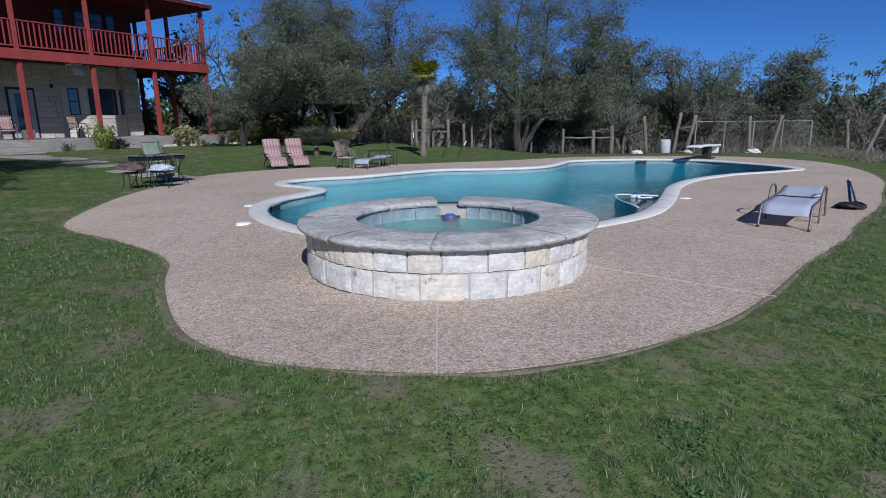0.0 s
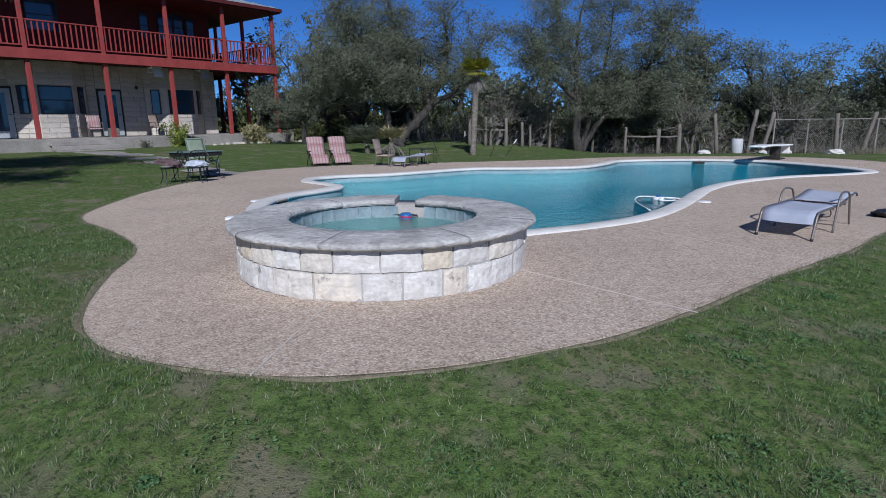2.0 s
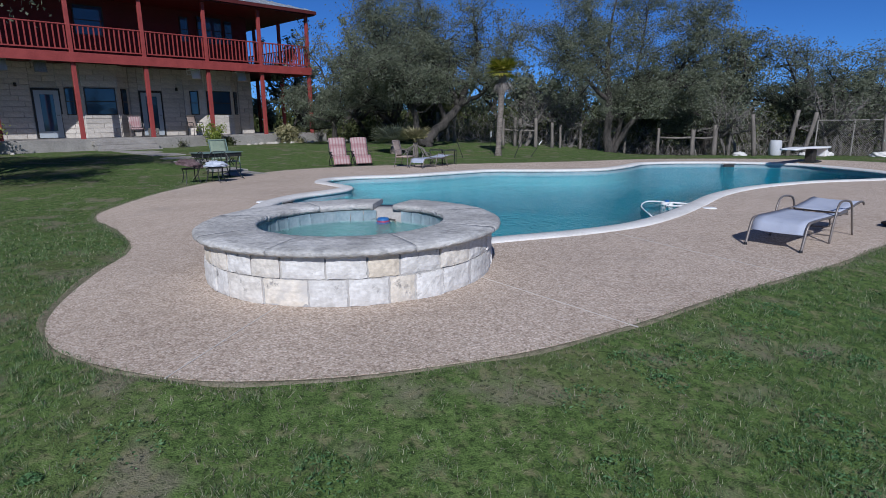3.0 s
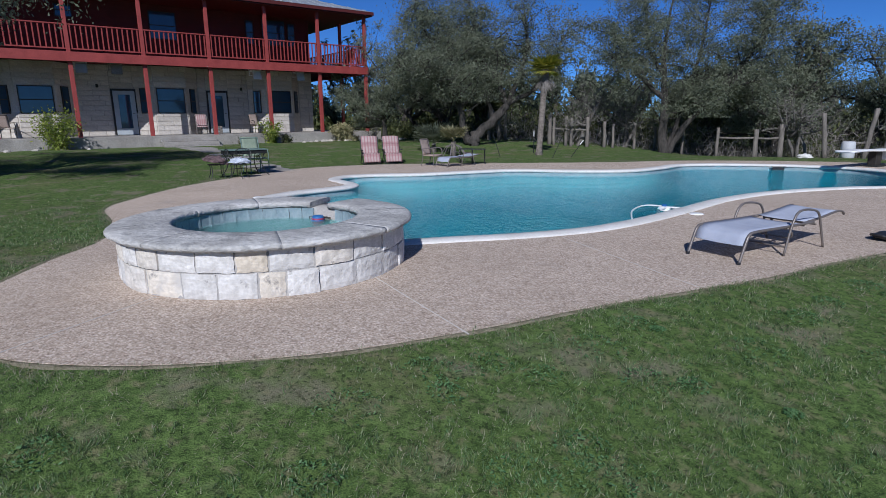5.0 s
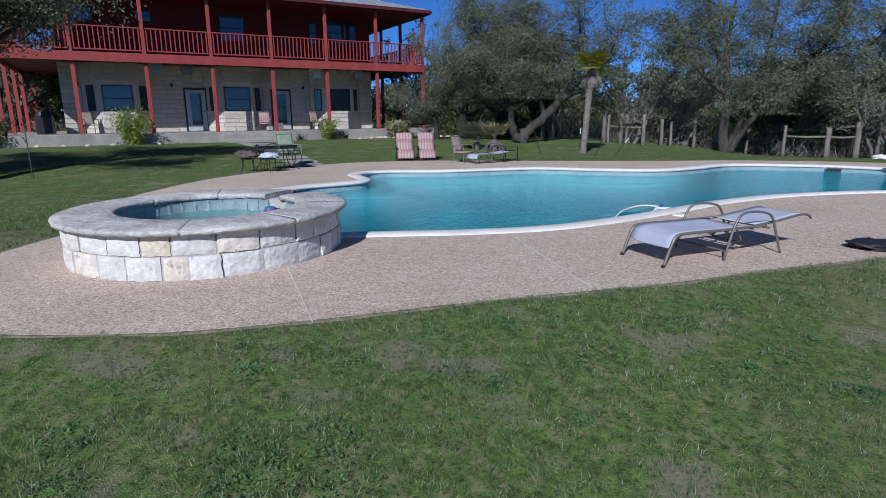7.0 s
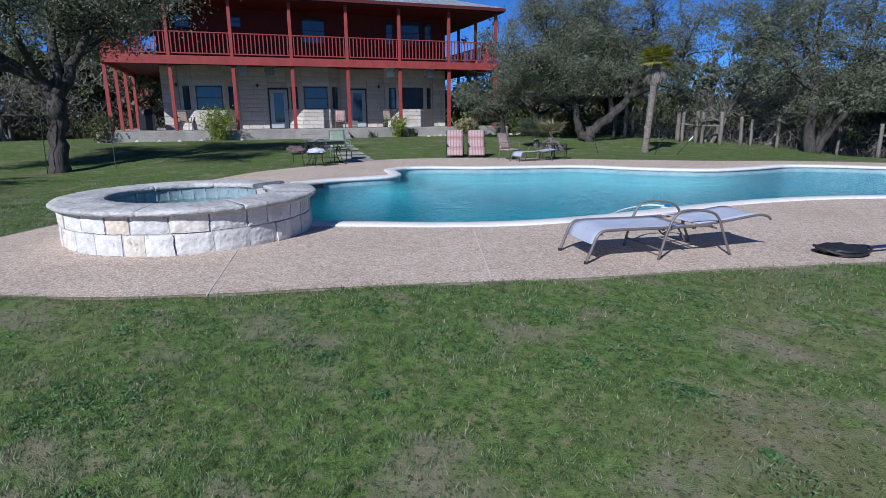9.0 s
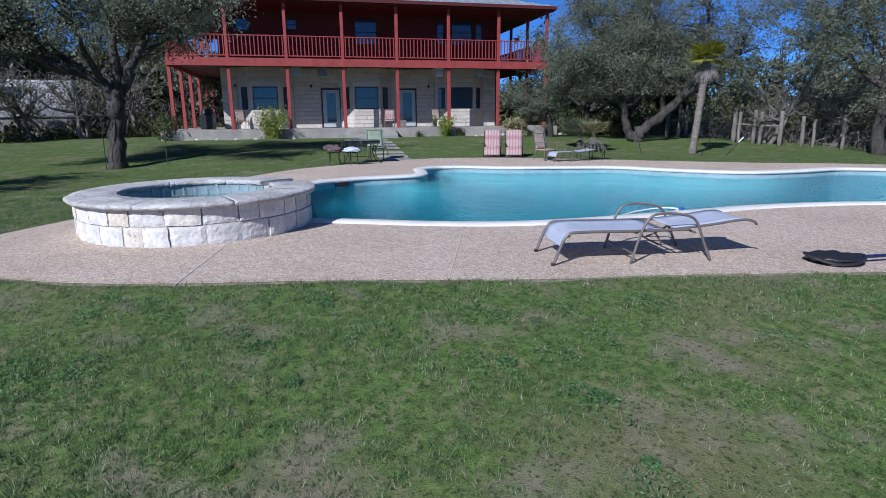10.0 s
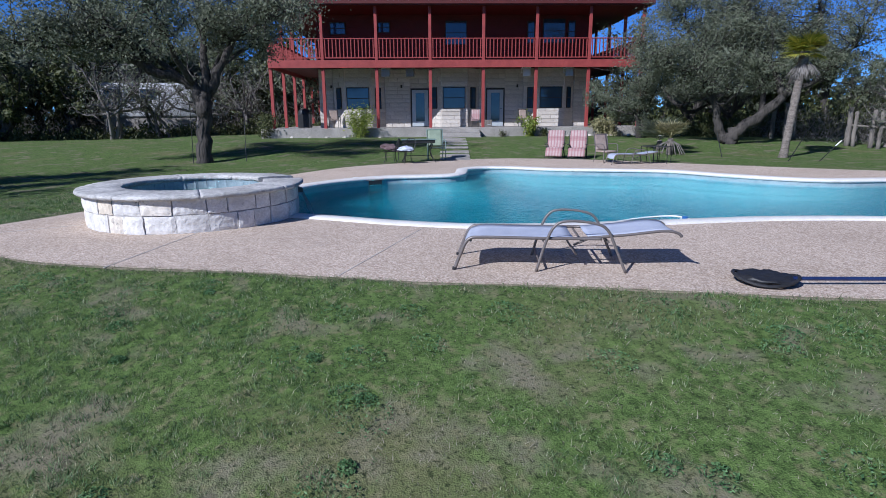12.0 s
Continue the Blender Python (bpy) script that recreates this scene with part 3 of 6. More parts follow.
def block(a0, a1, z0, z1, r0, r1, seed, gap, lump=0.0028):
    """A curved block between two bearings, its face dressed unevenly and its corners worn."""
    rng, bm = random.Random(seed), bmesh.new()
    n, m = max(5, int((a1 - a0) * r1 / 0.042)), 5
    g = gap / r1
    a0, a1 = a0 + g, a1 - g
    grid = []
    for i in range(n + 1):
        col = []
        for j in range(m + 1):
            edge = i in (0, n) or j in (0, m)
            a, z = a0 + (a1 - a0) * i / n, z0 + (z1 - z0) * j / m
            rr = r1 - (0.006 if edge else 0) + rng.uniform(-lump, lump) * (0.6 if edge else 1)
            a += rng.uniform(-1, 1) * 0.005 / r1
            z += rng.uniform(-1, 1) * 0.004
            col.append(bm.verts.new((rr * math.cos(a), rr * math.sin(a), z)))
        grid.append(col)
    for i in range(n):
        for j in range(m):
            bm.faces.new((grid[i][j], grid[i + 1][j], grid[i + 1][j + 1], grid[i][j + 1]))
    rim = [grid[i][0] for i in range(n + 1)] + [grid[n][j] for j in range(1, m + 1)] + [grid[i][m] for i in range(n - 1, -1, -1)] + [grid[0][j] for j in range(m - 1, 0, -1)]
    back = []
    for v in rim:
        a = math.atan2(v.co.y, v.co.x)
        back.append(bm.verts.new((r0 * math.cos(a), r0 * math.sin(a), v.co.z)))
    for i in range(len(rim)):
        k = (i + 1) % len(rim)
        bm.faces.new((rim[k], rim[i], back[i], back[k]))
    return bm


for c, (z0, z1) in enumerate(COURSES):
    rng = random.Random(5 + c)
    a, end, k = radians(-170 + 4 * c), radians(190 + 4 * c), 0
    while a < end - 0.01:
        w = rng.uniform(0.22, 0.41) / SPA_R
        if end - a - w < 0.15:
            w = end - a
        if not (a < NOTCH1 and a + w > NOTCH0 and c == 1):
            part("stone", block(a, a + w, z0 + 0.002, z1 - 0.004, SPA_R - 0.10, SPA_R + rng.uniform(-0.010, 0.010), 40 * c + k, 0.009), M["limestone"], spa)
        a, k = a + w, k + 1
SLABS = [NOTCH1 - math.tau, radians(-225), radians(-178), radians(-132), radians(-95), radians(-48), radians(-8), radians(38), NOTCH0]
for i, (a, b) in enumerate(zip(SLABS, SLABS[1:])):
    n = max(6, int((b - a) / 0.03))
    rows = []
    for k in range(n + 1):
        t = a + 0.0001 + (b - a - 0.0002) * k / n
        q = Vector((3 * math.cos(t), 3 * math.sin(t), 0))
        wob = 0.014 * noise.noise(q * 1.2) + 0.010 * noise.noise(q * 5) + 0.006 * noise.noise(q * 14)
        ro, ri = SPA_R + 0.085 + wob, 0.90 + 0.004 * noise.noise(q * 3)
        prof = [(ri, 0.405), (ri - 0.004, 0.455), (ri + 0.02, SPA_TOP - 0.002), (ri + 0.18, SPA_TOP), ((ri + ro) / 2 + 0.1, SPA_TOP - 0.003), (ro - 0.03, SPA_TOP - 0.008), (ro - 0.004, 0.447), (ro - 0.002, 0.425), (ro - 0.025, 0.405), (ri, 0.405)]
        rows.append([(r * math.cos(t), r * math.sin(t), z + 0.004 * noise.noise(q * 4 + Vector((0, 0, r * 9)))) for r, z in prof])
    bm = ribbon(rows)
    bmesh.ops.remove_doubles(bm, verts=bm.verts[:], dist=1e-5)
    bmesh.ops.holes_fill(bm, edges=[e for e in bm.edges if e.is_boundary], sides=0)
    slab = soft(part("rim_slab", bm, M["flagstone"], spa, "weathered grey flagstone rim slab"))
    for f in slab.data.polygons:
        f.use_smooth = len(f.vertices) == 4
# inner tiles, shell and water
for k in range(38):
    a = k * math.tau / 38
    if NOTCH0 - 0.03 < a + 0.08 < NOTCH1 + 0.03:
        continue
    part("tile", block(a, a + math.tau / 38, 0.25, 0.40, 0.925, 0.915, 300 + k, 0.002, 0.0), M["tile"], spa)
part("shell", lathe(((0.92, 0.26), (0.92, -0.2), (0.55, -0.22), (0.55, -0.55), (0.0, -0.55)), 48), M["spa_plaster"], spa, "pale plaster seat and floor")
w = part("water", lathe(((0.92, 0.285), (0.0, 0.285)), 48), M["spa_water"], spa, "bubbling clear water")
face_up(w)
w.visible_shadow = False
part("spillway", block(NOTCH0 - 0.02, NOTCH1 + 0.02, 0.24, 0.305, 0.90, 1.47, 900, 0.0), M["post_wood"], spa, "tan spillway slab in the rim's gap")


# ---- trees ----
def limb(rng, start, way, length, r0, r1, bend=0.25, lift=0.0, n=6):
    """A crooked run of points with shrinking radii."""
    p, d, pts, rad = Vector(start), Vector(way).normalized(), [], []
    for i in range(n + 1):
        pts.append(p.copy())
        rad.append(r0 + (r1 - r0) * i / n)
        d = (d + Vector((rng.gauss(0, bend), rng.gauss(0, bend), rng.gauss(0, bend) + lift))).normalized()
        p = p + d * (length / n)
    return pts, rad, d


def oak(name, seed, height, spread_r, trunk_r, count, size, stems=1, low=0.5, bark="bark", leaf="leaf", arms=None, droop=0.0, floor=0.35, dense=3):
    """A live oak: leaning stems, crooked limbs, and a crown of small leaves in clumps."""
    rng, nrng = random.Random(seed), np.random.default_rng(seed)
    tree = new(name)
    bm, twigs, tips, boughs = bmesh.new(), bmesh.new(), [], []
    for s in range(stems):
        a0 = rng.uniform(0, math.tau)
        lean = (0.08 if arms else 0.25) if stems == 1 else 0.75
        pts, rad, d = limb(rng, (0.15 * math.cos(a0) * (stems - 1), 0.15 * math.sin(a0) * (stems - 1), -0.15), (math.cos(a0) * lean, math.sin(a0) * lean, 1), height * low * 0.6, trunk_r * 1.2, trunk_r * 0.8, 0.13 if arms else 0.22)
        rad[0] *= 1.35
        if s:
            boughs.append(tube(pts, rad, 9))
        else:
            tube(pts, rad, 9, bm)
        for k in range(6 if stems == 1 else 4):
            a = a0 + k * 2.4 + rng.uniform(-0.5, 0.5)
            if arms:
                a, up, reach = arms[k % len(arms)]
            else:
                up, reach = rng.uniform(0.05, 1.5), rng.uniform(0.7, 1.0)
            q, qr, qd = limb(rng, pts[-1 - k % 2], (math.cos(a), math.sin(a), up), reach * spread_r, trunk_r * 0.66, trunk_r * 0.16, 0.2, 0.05, 9)
            if dense > 0:
                boughs.append(tube(q, qr, 7))
            else:
                tube(q, qr, 7, bm)
            for i in range(2, 10):
                for j in range(dense):
                    b = rng.uniform(0, math.tau)
                    w, wr, wd = limb(rng, q[i], (math.cos(b), math.sin(b), rng.uniform(-0.3, 1.2)), rng.uniform(0.2, 0.45) * spread_r, trunk_r * 0.18, trunk_r * 0.03, 0.33, 0.05 - droop, 5)
                    tube(w, wr, 3, twigs, caps=False)
                    tips += w[1:]
    tips = np.array([tuple(t) for t in tips])
    f = height / max(np.quantile(tips[:, 2], 0.995) + 0.3, 0.1)
    for v in [v for b in [bm, twigs] + boughs for v in b.verts]:
        v.co.z *= f
    tips[:, 2] *= f
    soft(part("trunk", bm, M[bark], tree))
    for b in boughs:
        soft(part("limb", b, M[bark], tree))
    part("twig_work", twigs, M[bark], tree)["kind"] = "stuff"
    foliage(nrng, tips, count, size, spread_r / 3.2, floor, M[leaf], tree)
    return tree


def foliage(nrng, tips, count, size, scale, floor, mat, tree):
    """Leaves in uneven clumps round some of the twigs' ends."""
    hubs = tips[nrng.choice(len(tips), max(40, len(tips) * 2 // 5), replace=False)]
    weight = nrng.uniform(0.25, 1.0, len(hubs))
    pick = nrng.choice(len(hubs), count, p=weight / weight.sum())
    off = nrng.normal(size=(count, 3)) * np.array((0.23, 0.23, 0.17)) * scale * nrng.uniform(0.6, 1.3, len(hubs))[pick][:, None]
    centres = hubs[pick] + off
    keep = centres[:, 2] > floor
    v, fcs = leaves(nrng, centres[keep], size, out=off[keep])
    flat_mesh("crown", v, fcs, mat, tree)["kind"] = "stuff"


def grown_oak(name, seed, limbs, count, size, reach, floor, per=5, bark="bark", clear=3):
    """A live oak grown from its main limbs: runs of (x, y, z, radius), the first of them the trunk."""
    rng, nrng = random.Random(seed), np.random.default_rng(seed)
    tree, twigs, tips = new(name), bmesh.new(), []
    for k, run in enumerate(limbs):
        line = [Vector(p) for p in run]
        pts, rad = [], []
        for a, b in zip(line, line[1:]):
            for i in range(4):
                q = a.lerp(b, i / 4)
                pts.append(Vector((q[0], q[1], q[2])) + Vector([rng.gauss(0, 0.18 * q[3]) for _ in range(3)]))
                rad.append(q[3] * rng.uniform(0.92, 1.08))
        pts.append(Vector(line[-1][:3])), rad.append(line[-1][3])
        soft(part("limb" if k else "trunk", tube(pts, rad, 10), M[bark], tree))
        start = len(pts) // (clear if k else 1)
        for i in range(start, len(pts)):
            for _ in range(per):
                b, up = rng.uniform(0, math.tau), rng.uniform(-0.35, 1.2)
                w, wr, wd = limb(rng, pts[i], (math.cos(b), math.sin(b), up), reach * rng.uniform(0.4, 1.0), min(rad[i] * 0.5, 0.04), 0.008, 0.3, 0.03, 6)
                tube(w, wr, 4, twigs, caps=False)
                tips += w[2:]
                for q in w[3:]:
                    b = rng.uniform(0, math.tau)
                    u, ur, ud = limb(rng, q, (math.cos(b), math.sin(b), rng.uniform(-0.5, 0.8)), reach * rng.uniform(0.2, 0.4), 0.010, 0.004, 0.3, 0.0, 3)
                    tube(u, ur, 3, twigs, caps=False)
                    tips += u[1:]
    part("twig_work", twigs, M[bark], tree)["kind"] = "stuff"
    foliage(nrng, np.array([tuple(t) for t in tips]), count, size, 1.05, floor, M["leaf"], tree)
    return tree


def place(src, x, y, s=1.0, turn=0.0, label="", z=None, tall=1.0, group="trees behind the pool"):
    m = Matrix.Translation((x, y, gz(x, y) if z is None else z)) @ Euler((0, 0, turn)).to_matrix().to_4x4()
    ob = copy_thing(src, m)
    ob.scale = (s, s, s * tall)
    return tagged(ob, label, "tree", group)


def discard(tree):
    for o in list(tree.children_recursive) + [tree]:
        bpy.data.objects.remove(o)


near = [oak("live_oak", 11, 7.6, 4.0, 0.17, 25000, 0.060, low=0.42, floor=1.6), oak("live_oak", 23, 7.2, 3.6, 0.10, 25000, 0.060, stems=3, low=0.36, floor=1.6),
        oak("live_oak", 37, 7.2, 3.4, 0.11, 25000, 0.060, stems=2, low=0.36, floor=1.2)]
far = [oak("live_oak", 51, 7.0, 3.6, 0.15, 3800, 0.145, stems=3, dense=1), oak("live_oak", 52, 7.4, 3.4, 0.17, 3800, 0.145, stems=2, dense=1),
       oak("cedar", 67, 6.6, 2.6, 0.14, 3800, 0.145, stems=2, low=0.3, leaf="leaf_warm", dense=1), oak("bare_tree", 71, 5.0, 2.6, 0.10, 900, 0.07, stems=3, bark="bark_pale")]
OAK = "grey-green live oak with crooked dark trunks"
for k, x, y, s, turn, tall in ((2, -9.4, 27.6, 0.66, 1.0, 0.98), (1, -9.5, 32.5, 1.0, 0.3, 1.05), (2, 8.2, 32.5, 1.0, 1.1, 0.95), (0, 11.6, 33.0, 0.9, 3.0, 0.85),
                               (1, 15.0, 33.0, 0.95, 0.6, 0.82), (2, 19.0, 31.5, 0.95, 5.0, 0.85), (0, 23.5, 30.5, 0.85, 2.2, 0.85), (2, 28.5, 29.0, 0.9, 1.0, 0.85), (1, 33.0, 26.0, 0.95, 0.2, 0.85)):
    place(near[k], x, y, s, turn, OAK, tall=tall)
for k, x, y, s in ((2, -33, 4.5, 1.0), (0, -34.5, 0.5, 1.1), (1, -32, -4, 1.1), (2, -34, 16.5, 1.0), (0, -32.5, 20, 1.0), (2, -31, 25, 1.0), (1, -40, 10, 1.15), (2, -39, 14, 1.2), (0, -38, 4, 1.15), (2, -31.5, 1.5, 0.8)):
    place(far[k], x, y, s, x * 2.0 + y, "dark tree at the lawn's far edge", group="trees at the far lawn")
for k, x, y, s in ((2, -7.0, 33, 0.9), (2, 5.5, 34, 0.85), (1, -12.5, 35, 1.0)):
    place(far[k], x, y, s, x + y, "dark green oak in the woods behind the fence")
rng = random.Random(4)
for i in range(38):
    a = radians(141 - 136 * (i + rng.uniform(-0.4, 0.4)) / 37)
    r = rng.uniform(34, 45)
    k = rng.choice((0, 0, 1, 1, 2))
    x, y = 2 + r * math.cos(a), 4 + r * math.sin(a)
    if (x + 21) ** 2 + (y - 26) ** 2 < 150:
        continue
    place(far[k], x, y, rng.uniform(0.62, 0.84), rng.uniform(0, 6), "olive-green cedar in the woods" if k == 2 else "dark green oak in the woods behind the fence")
for i in range(26):
    a = radians(146 + 64 * (i + rng.uniform(-0.4, 0.4)) / 25)
    r = rng.uniform(41, 50)
    k = rng.choice((0, 1, 2, 2))
    place(far[k], 4 + r * math.cos(a), 6 + r * math.sin(a), rng.uniform(1.1, 1.4), rng.uniform(0, 6), "dark tree at the lawn's far edge", group="trees at the far lawn")
for x, y, s in ((-0.6, 30.5, 0.75), (1.7, 31.0, 0.7), (9.0, 30.0, 0.7), (13.2, 30.0, 0.75), (21.0, 29.0, 0.7), (-29, 12, 1.0), (-30, 7, 1.1), (-30.5, 10, 1.0), (-31, 15.5, 1.1)):
    place(far[3], x, y, s, x * 3, "bare grey tree with forked stems", group="bare trees")
for k in near + far:
    discard(k)
# the two large oaks behind the pool; x runs along the tree line, y away from the pool
pool_oak = grown_oak("live_oak", 211, (
    [(0, 0, -0.2, 0.34), (0.15, 0, 0.25, 0.26), (0.5, 0, 0.6, 0.22), (1.2, 0.1, 1.1, 0.20), (1.9, 0.1, 1.8, 0.17)],
    [(-0.05, 0, 0.1, 0.22), (-0.35, -0.1, 0.7, 0.16), (-0.55, -0.2, 1.6, 0.13), (-1.0, -0.3, 2.4, 0.11), (-1.7, -0.5, 2.75, 0.08), (-2.6, -0.6, 3.1, 0.05), (-3.6, -0.8, 3.3, 0.03)],
    [(-1.0, -0.3, 2.4, 0.10), (-1.2, 0.1, 3.5, 0.07), (-1.9, 0.4, 4.8, 0.05), (-2.4, 0.6, 6.0, 0.03)],
    [(1.9, 0.1, 1.8, 0.15), (1.5, 0.3, 2.9, 0.11), (0.9, 0.5, 3.5, 0.09), (0.5, 0.5, 4.6, 0.06), (0.2, 0.6, 6.3, 0.03)],
    [(0.9, 0.5, 3.5, 0.08), (-0.2, 0.9, 4.0, 0.06), (-1.1, 1.2, 4.9, 0.03)],
    [(1.9, 0.1, 1.8, 0.15), (2.3, -0.2, 2.9, 0.11), (2.7, -0.3, 4.3, 0.07), (2.5, -0.2, 6.2, 0.03)],
    [(1.9, 0.1, 1.8, 0.12), (2.9, -0.4, 2.4, 0.09), (3.7, -0.7, 3.4, 0.06), (4.2, -0.9, 4.8, 0.03)],
    [(1.2, 0.1, 1.1, 0.12), (1.4, 1.3, 2.2, 0.08), (1.6, 2.4, 3.6, 0.05), (1.8, 3.2, 5.4, 0.03)]), 95000, 0.042, 2.0, 1.9)
pool_oak.matrix_basis = pose(-4.75, 27.0, gz(-4.75, 27.0), 0, 0, 40)
tagged(pool_oak, "sprawling live oak with low forking dark limbs", "tree", "trees behind the pool")
fence_oak = grown_oak("live_oak", 223, (
    [(0, 0, -0.2, 0.24), (-0.05, 0, 1.2, 0.17), (-0.1, 0, 2.4, 0.15), (-0.25, 0.1, 4.4, 0.09), (-0.1, 0.2, 6.0, 0.05), (0.1, 0.2, 7.0, 0.02)],
    [(0.2, 0, -0.1, 0.15), (0.7, -0.2, 1.0, 0.12), (1.5, -0.4, 2.0, 0.10), (2.6, -0.6, 3.2, 0.08), (3.4, -0.7, 4.7, 0.05), (3.8, -0.7, 6.0, 0.02)],
    [(0.1, 0, 0, 0.13), (0.5, 0.3, 1.2, 0.10), (0.9, 0.5, 2.4, 0.09), (1.3, 0.7, 4.2, 0.06), (1.6, 0.8, 6.8, 0.03)],
    [(-0.1, 0, 2.3, 0.11), (-1.0, -0.2, 3.1, 0.08), (-1.9, -0.3, 3.9, 0.06), (-2.4, -0.3, 5.2, 0.03)],
    [(-0.15, 0, 3.2, 0.09), (-0.9, 0.3, 4.5, 0.06), (-1.2, 0.5, 6.8, 0.03)],
    [(1.5, -0.4, 2.0, 0.07), (2.6, 0.2, 2.6, 0.05), (3.9, 0.5, 3.2, 0.03)]), 95000, 0.043, 2.3, 1.5)
fence_oak.matrix_basis = pose(3.6, 29.2, gz(3.6, 29.2), 0, 0, 6)
tagged(fence_oak, "tall live oak with leaning grey-brown stems at the fence", "tree", "trees behind the pool")
# the lone oak on the lawn, one heavy limb arching south over the grass
lone = grown_oak("live_oak", 91, (
    [(0, 0, -0.2, 0.30), (0, 0.03, 0.2, 0.235), (0.03, 0.1, 1.2, 0.215), (0.06, 0.2, 1.9, 0.24), (0.08, 0.28, 2.3, 0.22)],
    [(0.0, 0.1, 1.9, 0.17), (-0.02, -0.08, 2.45, 0.16), (-0.1, -0.55, 2.75, 0.15), (-0.2, -1.1, 2.85, 0.14), (-0.3, -1.7, 3.25, 0.12), (-0.5, -2.4, 3.6, 0.10), (-0.65, -3.1, 3.72, 0.08), (-0.8, -3.9, 3.5, 0.05), (-0.9, -4.7, 3.6, 0.03)],
    [(-0.22, -1.2, 2.9, 0.10), (-0.3, -1.55, 3.6, 0.08), (-0.45, -2.2, 4.15, 0.06), (-0.5, -3.0, 4.7, 0.03)],
    [(0.08, 0.28, 2.2, 0.18), (0.2, 0.75, 3.1, 0.13), (0.3, 1.2, 3.9, 0.09), (0.5, 1.7, 4.7, 0.06), (0.7, 2.4, 5.4, 0.03)],
    [(0.08, 0.28, 2.2, 0.16), (0.0, 0.3, 3.4, 0.12), (-0.2, 0.4, 4.6, 0.07), (-0.3, 0.3, 6.0, 0.03)],
    [(0.1, 0.4, 2.5, 0.11), (-0.8, 0.9, 3.3, 0.08), (-2.0, 1.4, 4.0, 0.05), (-3.3, 1.7, 4.6, 0.03)],
    [(0.0, -0.1, 2.5, 0.10), (0.9, -0.7, 3.3, 0.08), (1.9, -1.2, 4.1, 0.05), (2.8, -1.5, 4.7, 0.03)],
    [(-0.1, -0.5, 2.8, 0.10), (-1.1, -1.3, 3.6, 0.07), (-2.2, -2.1, 4.2, 0.04), (-3.2, -2.6, 4.6, 0.03)],
    [(0.3, 1.2, 3.9, 0.07), (1.3, 1.9, 4.4, 0.05), (2.2, 2.6, 4.7, 0.03)],
    [(0.2, 0.75, 3.1, 0.07), (-0.5, 2.0, 3.9, 0.05), (-1.0, 3.3, 4.4, 0.03)]), 66000, 0.044, 1.6, 3.15, clear=2)
lone.matrix_basis = pose(-11.75, 8.56, gz(-11.75, 8.56))
tagged(lone, "large spreading live oak standing alone on the lawn", "tree")
south = oak("live_oak", 93, 6.8, 3.4, 0.22, 22000, 0.075, low=0.42, floor=3.2)
south.matrix_basis = pose(-7.2, -1.6, gz(-7.2, -1.6))
tagged(south, "live oak on the lawn shading the grass", "tree")


def brush(name, seed, n, zone, height, mat, size, label, thin=0.10):
    """A thicket: upright slender twigs or leaves filling a strip of the plan."""
    g = np.random.default_rng(seed)
    (x0, y0), (x1, y1), deep = zone
    t, o = g.uniform(0, 1, n), g.uniform(0, deep, n)
    ux, uy = x1 - x0, y1 - y0
    ln = math.hypot(ux, uy)
    x, y = x0 + ux * t - uy / ln * o, y0 + uy * t + ux / ln * o
    lump = 0.55 + 0.45 * np.sin(x * 1.3 + 2 * np.sin(y)) * np.sin(y * 1.1 + x * 0.4)
    z = ground_z(x, y) + g.uniform(0, 1, n) ** 1.4 * height * lump
    c = np.stack([x, y, z], 1)
    a = g.normal(size=(n, 3)) * (0.5, 0.5, 0.8)
    a /= np.linalg.norm(a, axis=1)[:, None]
    b = np.cross(a, g.normal(size=(n, 3)))
    b /= np.linalg.norm(b, axis=1)[:, None]
    s = size * g.uniform(0.5, 1.5, n)[:, None]
    v = np.stack([c - a * s, c - b * s * thin, c + a * s, c + b * s * thin], 1).reshape(-1, 3)
    ob = flat_mesh(name, v, np.arange(n * 4).reshape(-1, 4), M[mat])
    return tagged(ob, label, "undergrowth", kind="stuff")


brush("undergrowth", 1, 26000, ((-8, 31.5), (34, 27), 7), 1.8, "twig", 0.22, "grey bare twigs of the thicket behind the fence", 0.035)
brush("undergrowth", 2, 30000, ((-12, 34), (36, 29), 8), 2.4, "leaf_warm", 0.10, "dark olive undergrowth behind the fence", 0.4)
brush("undergrowth", 3, 26000, ((-46, -14), (-32, 34), 7), 2.8, "leaf_warm", 0.13, "dark undergrowth at the lawn's edge", 0.4)
brush("undergrowth", 4, 9000, ((-42, -12), (-30, 31), 5), 2.4, "twig", 0.3, "bare grey twigs at the lawn's edge", 0.03)
brush("undergrowth", 5, 9000, ((-16, 33), (-6.5, 30), 4), 1.6, "leaf_warm", 0.09, "dark shrubs beside the house", 0.4)
brush("undergrowth", 7, 30000, ((-36, 50), (46, 44), 3), 4.6, "leaf_warm", 0.28, "dark woods in the distance", 0.45)
brush("undergrowth", 8, 20000, ((-56, -24), (-38, 52), 3), 6.0, "leaf_warm", 0.30, "dark woods in the distance", 0.45)
brush("undergrowth", 11, 12000, ((-31.5, -12), (-28.5, 24), 2.5), 1.3, "leaf_warm", 0.11, "low dark shrubs along the lawn's far edge", 0.4)
brush("undergrowth", 9, 2500, ((-34, 2), (-29.5, 21), 3), 3.0, "twig", 0.35, "tangle of bare twigs before the trailer", 0.02)
brush("dry_grass", 6, 16000, ((13.0, 24.2), (26, 17), 4), 0.35, "dry_grass", 0.14, "tall dry straw-coloured grass at the lawn's end", 0.05)


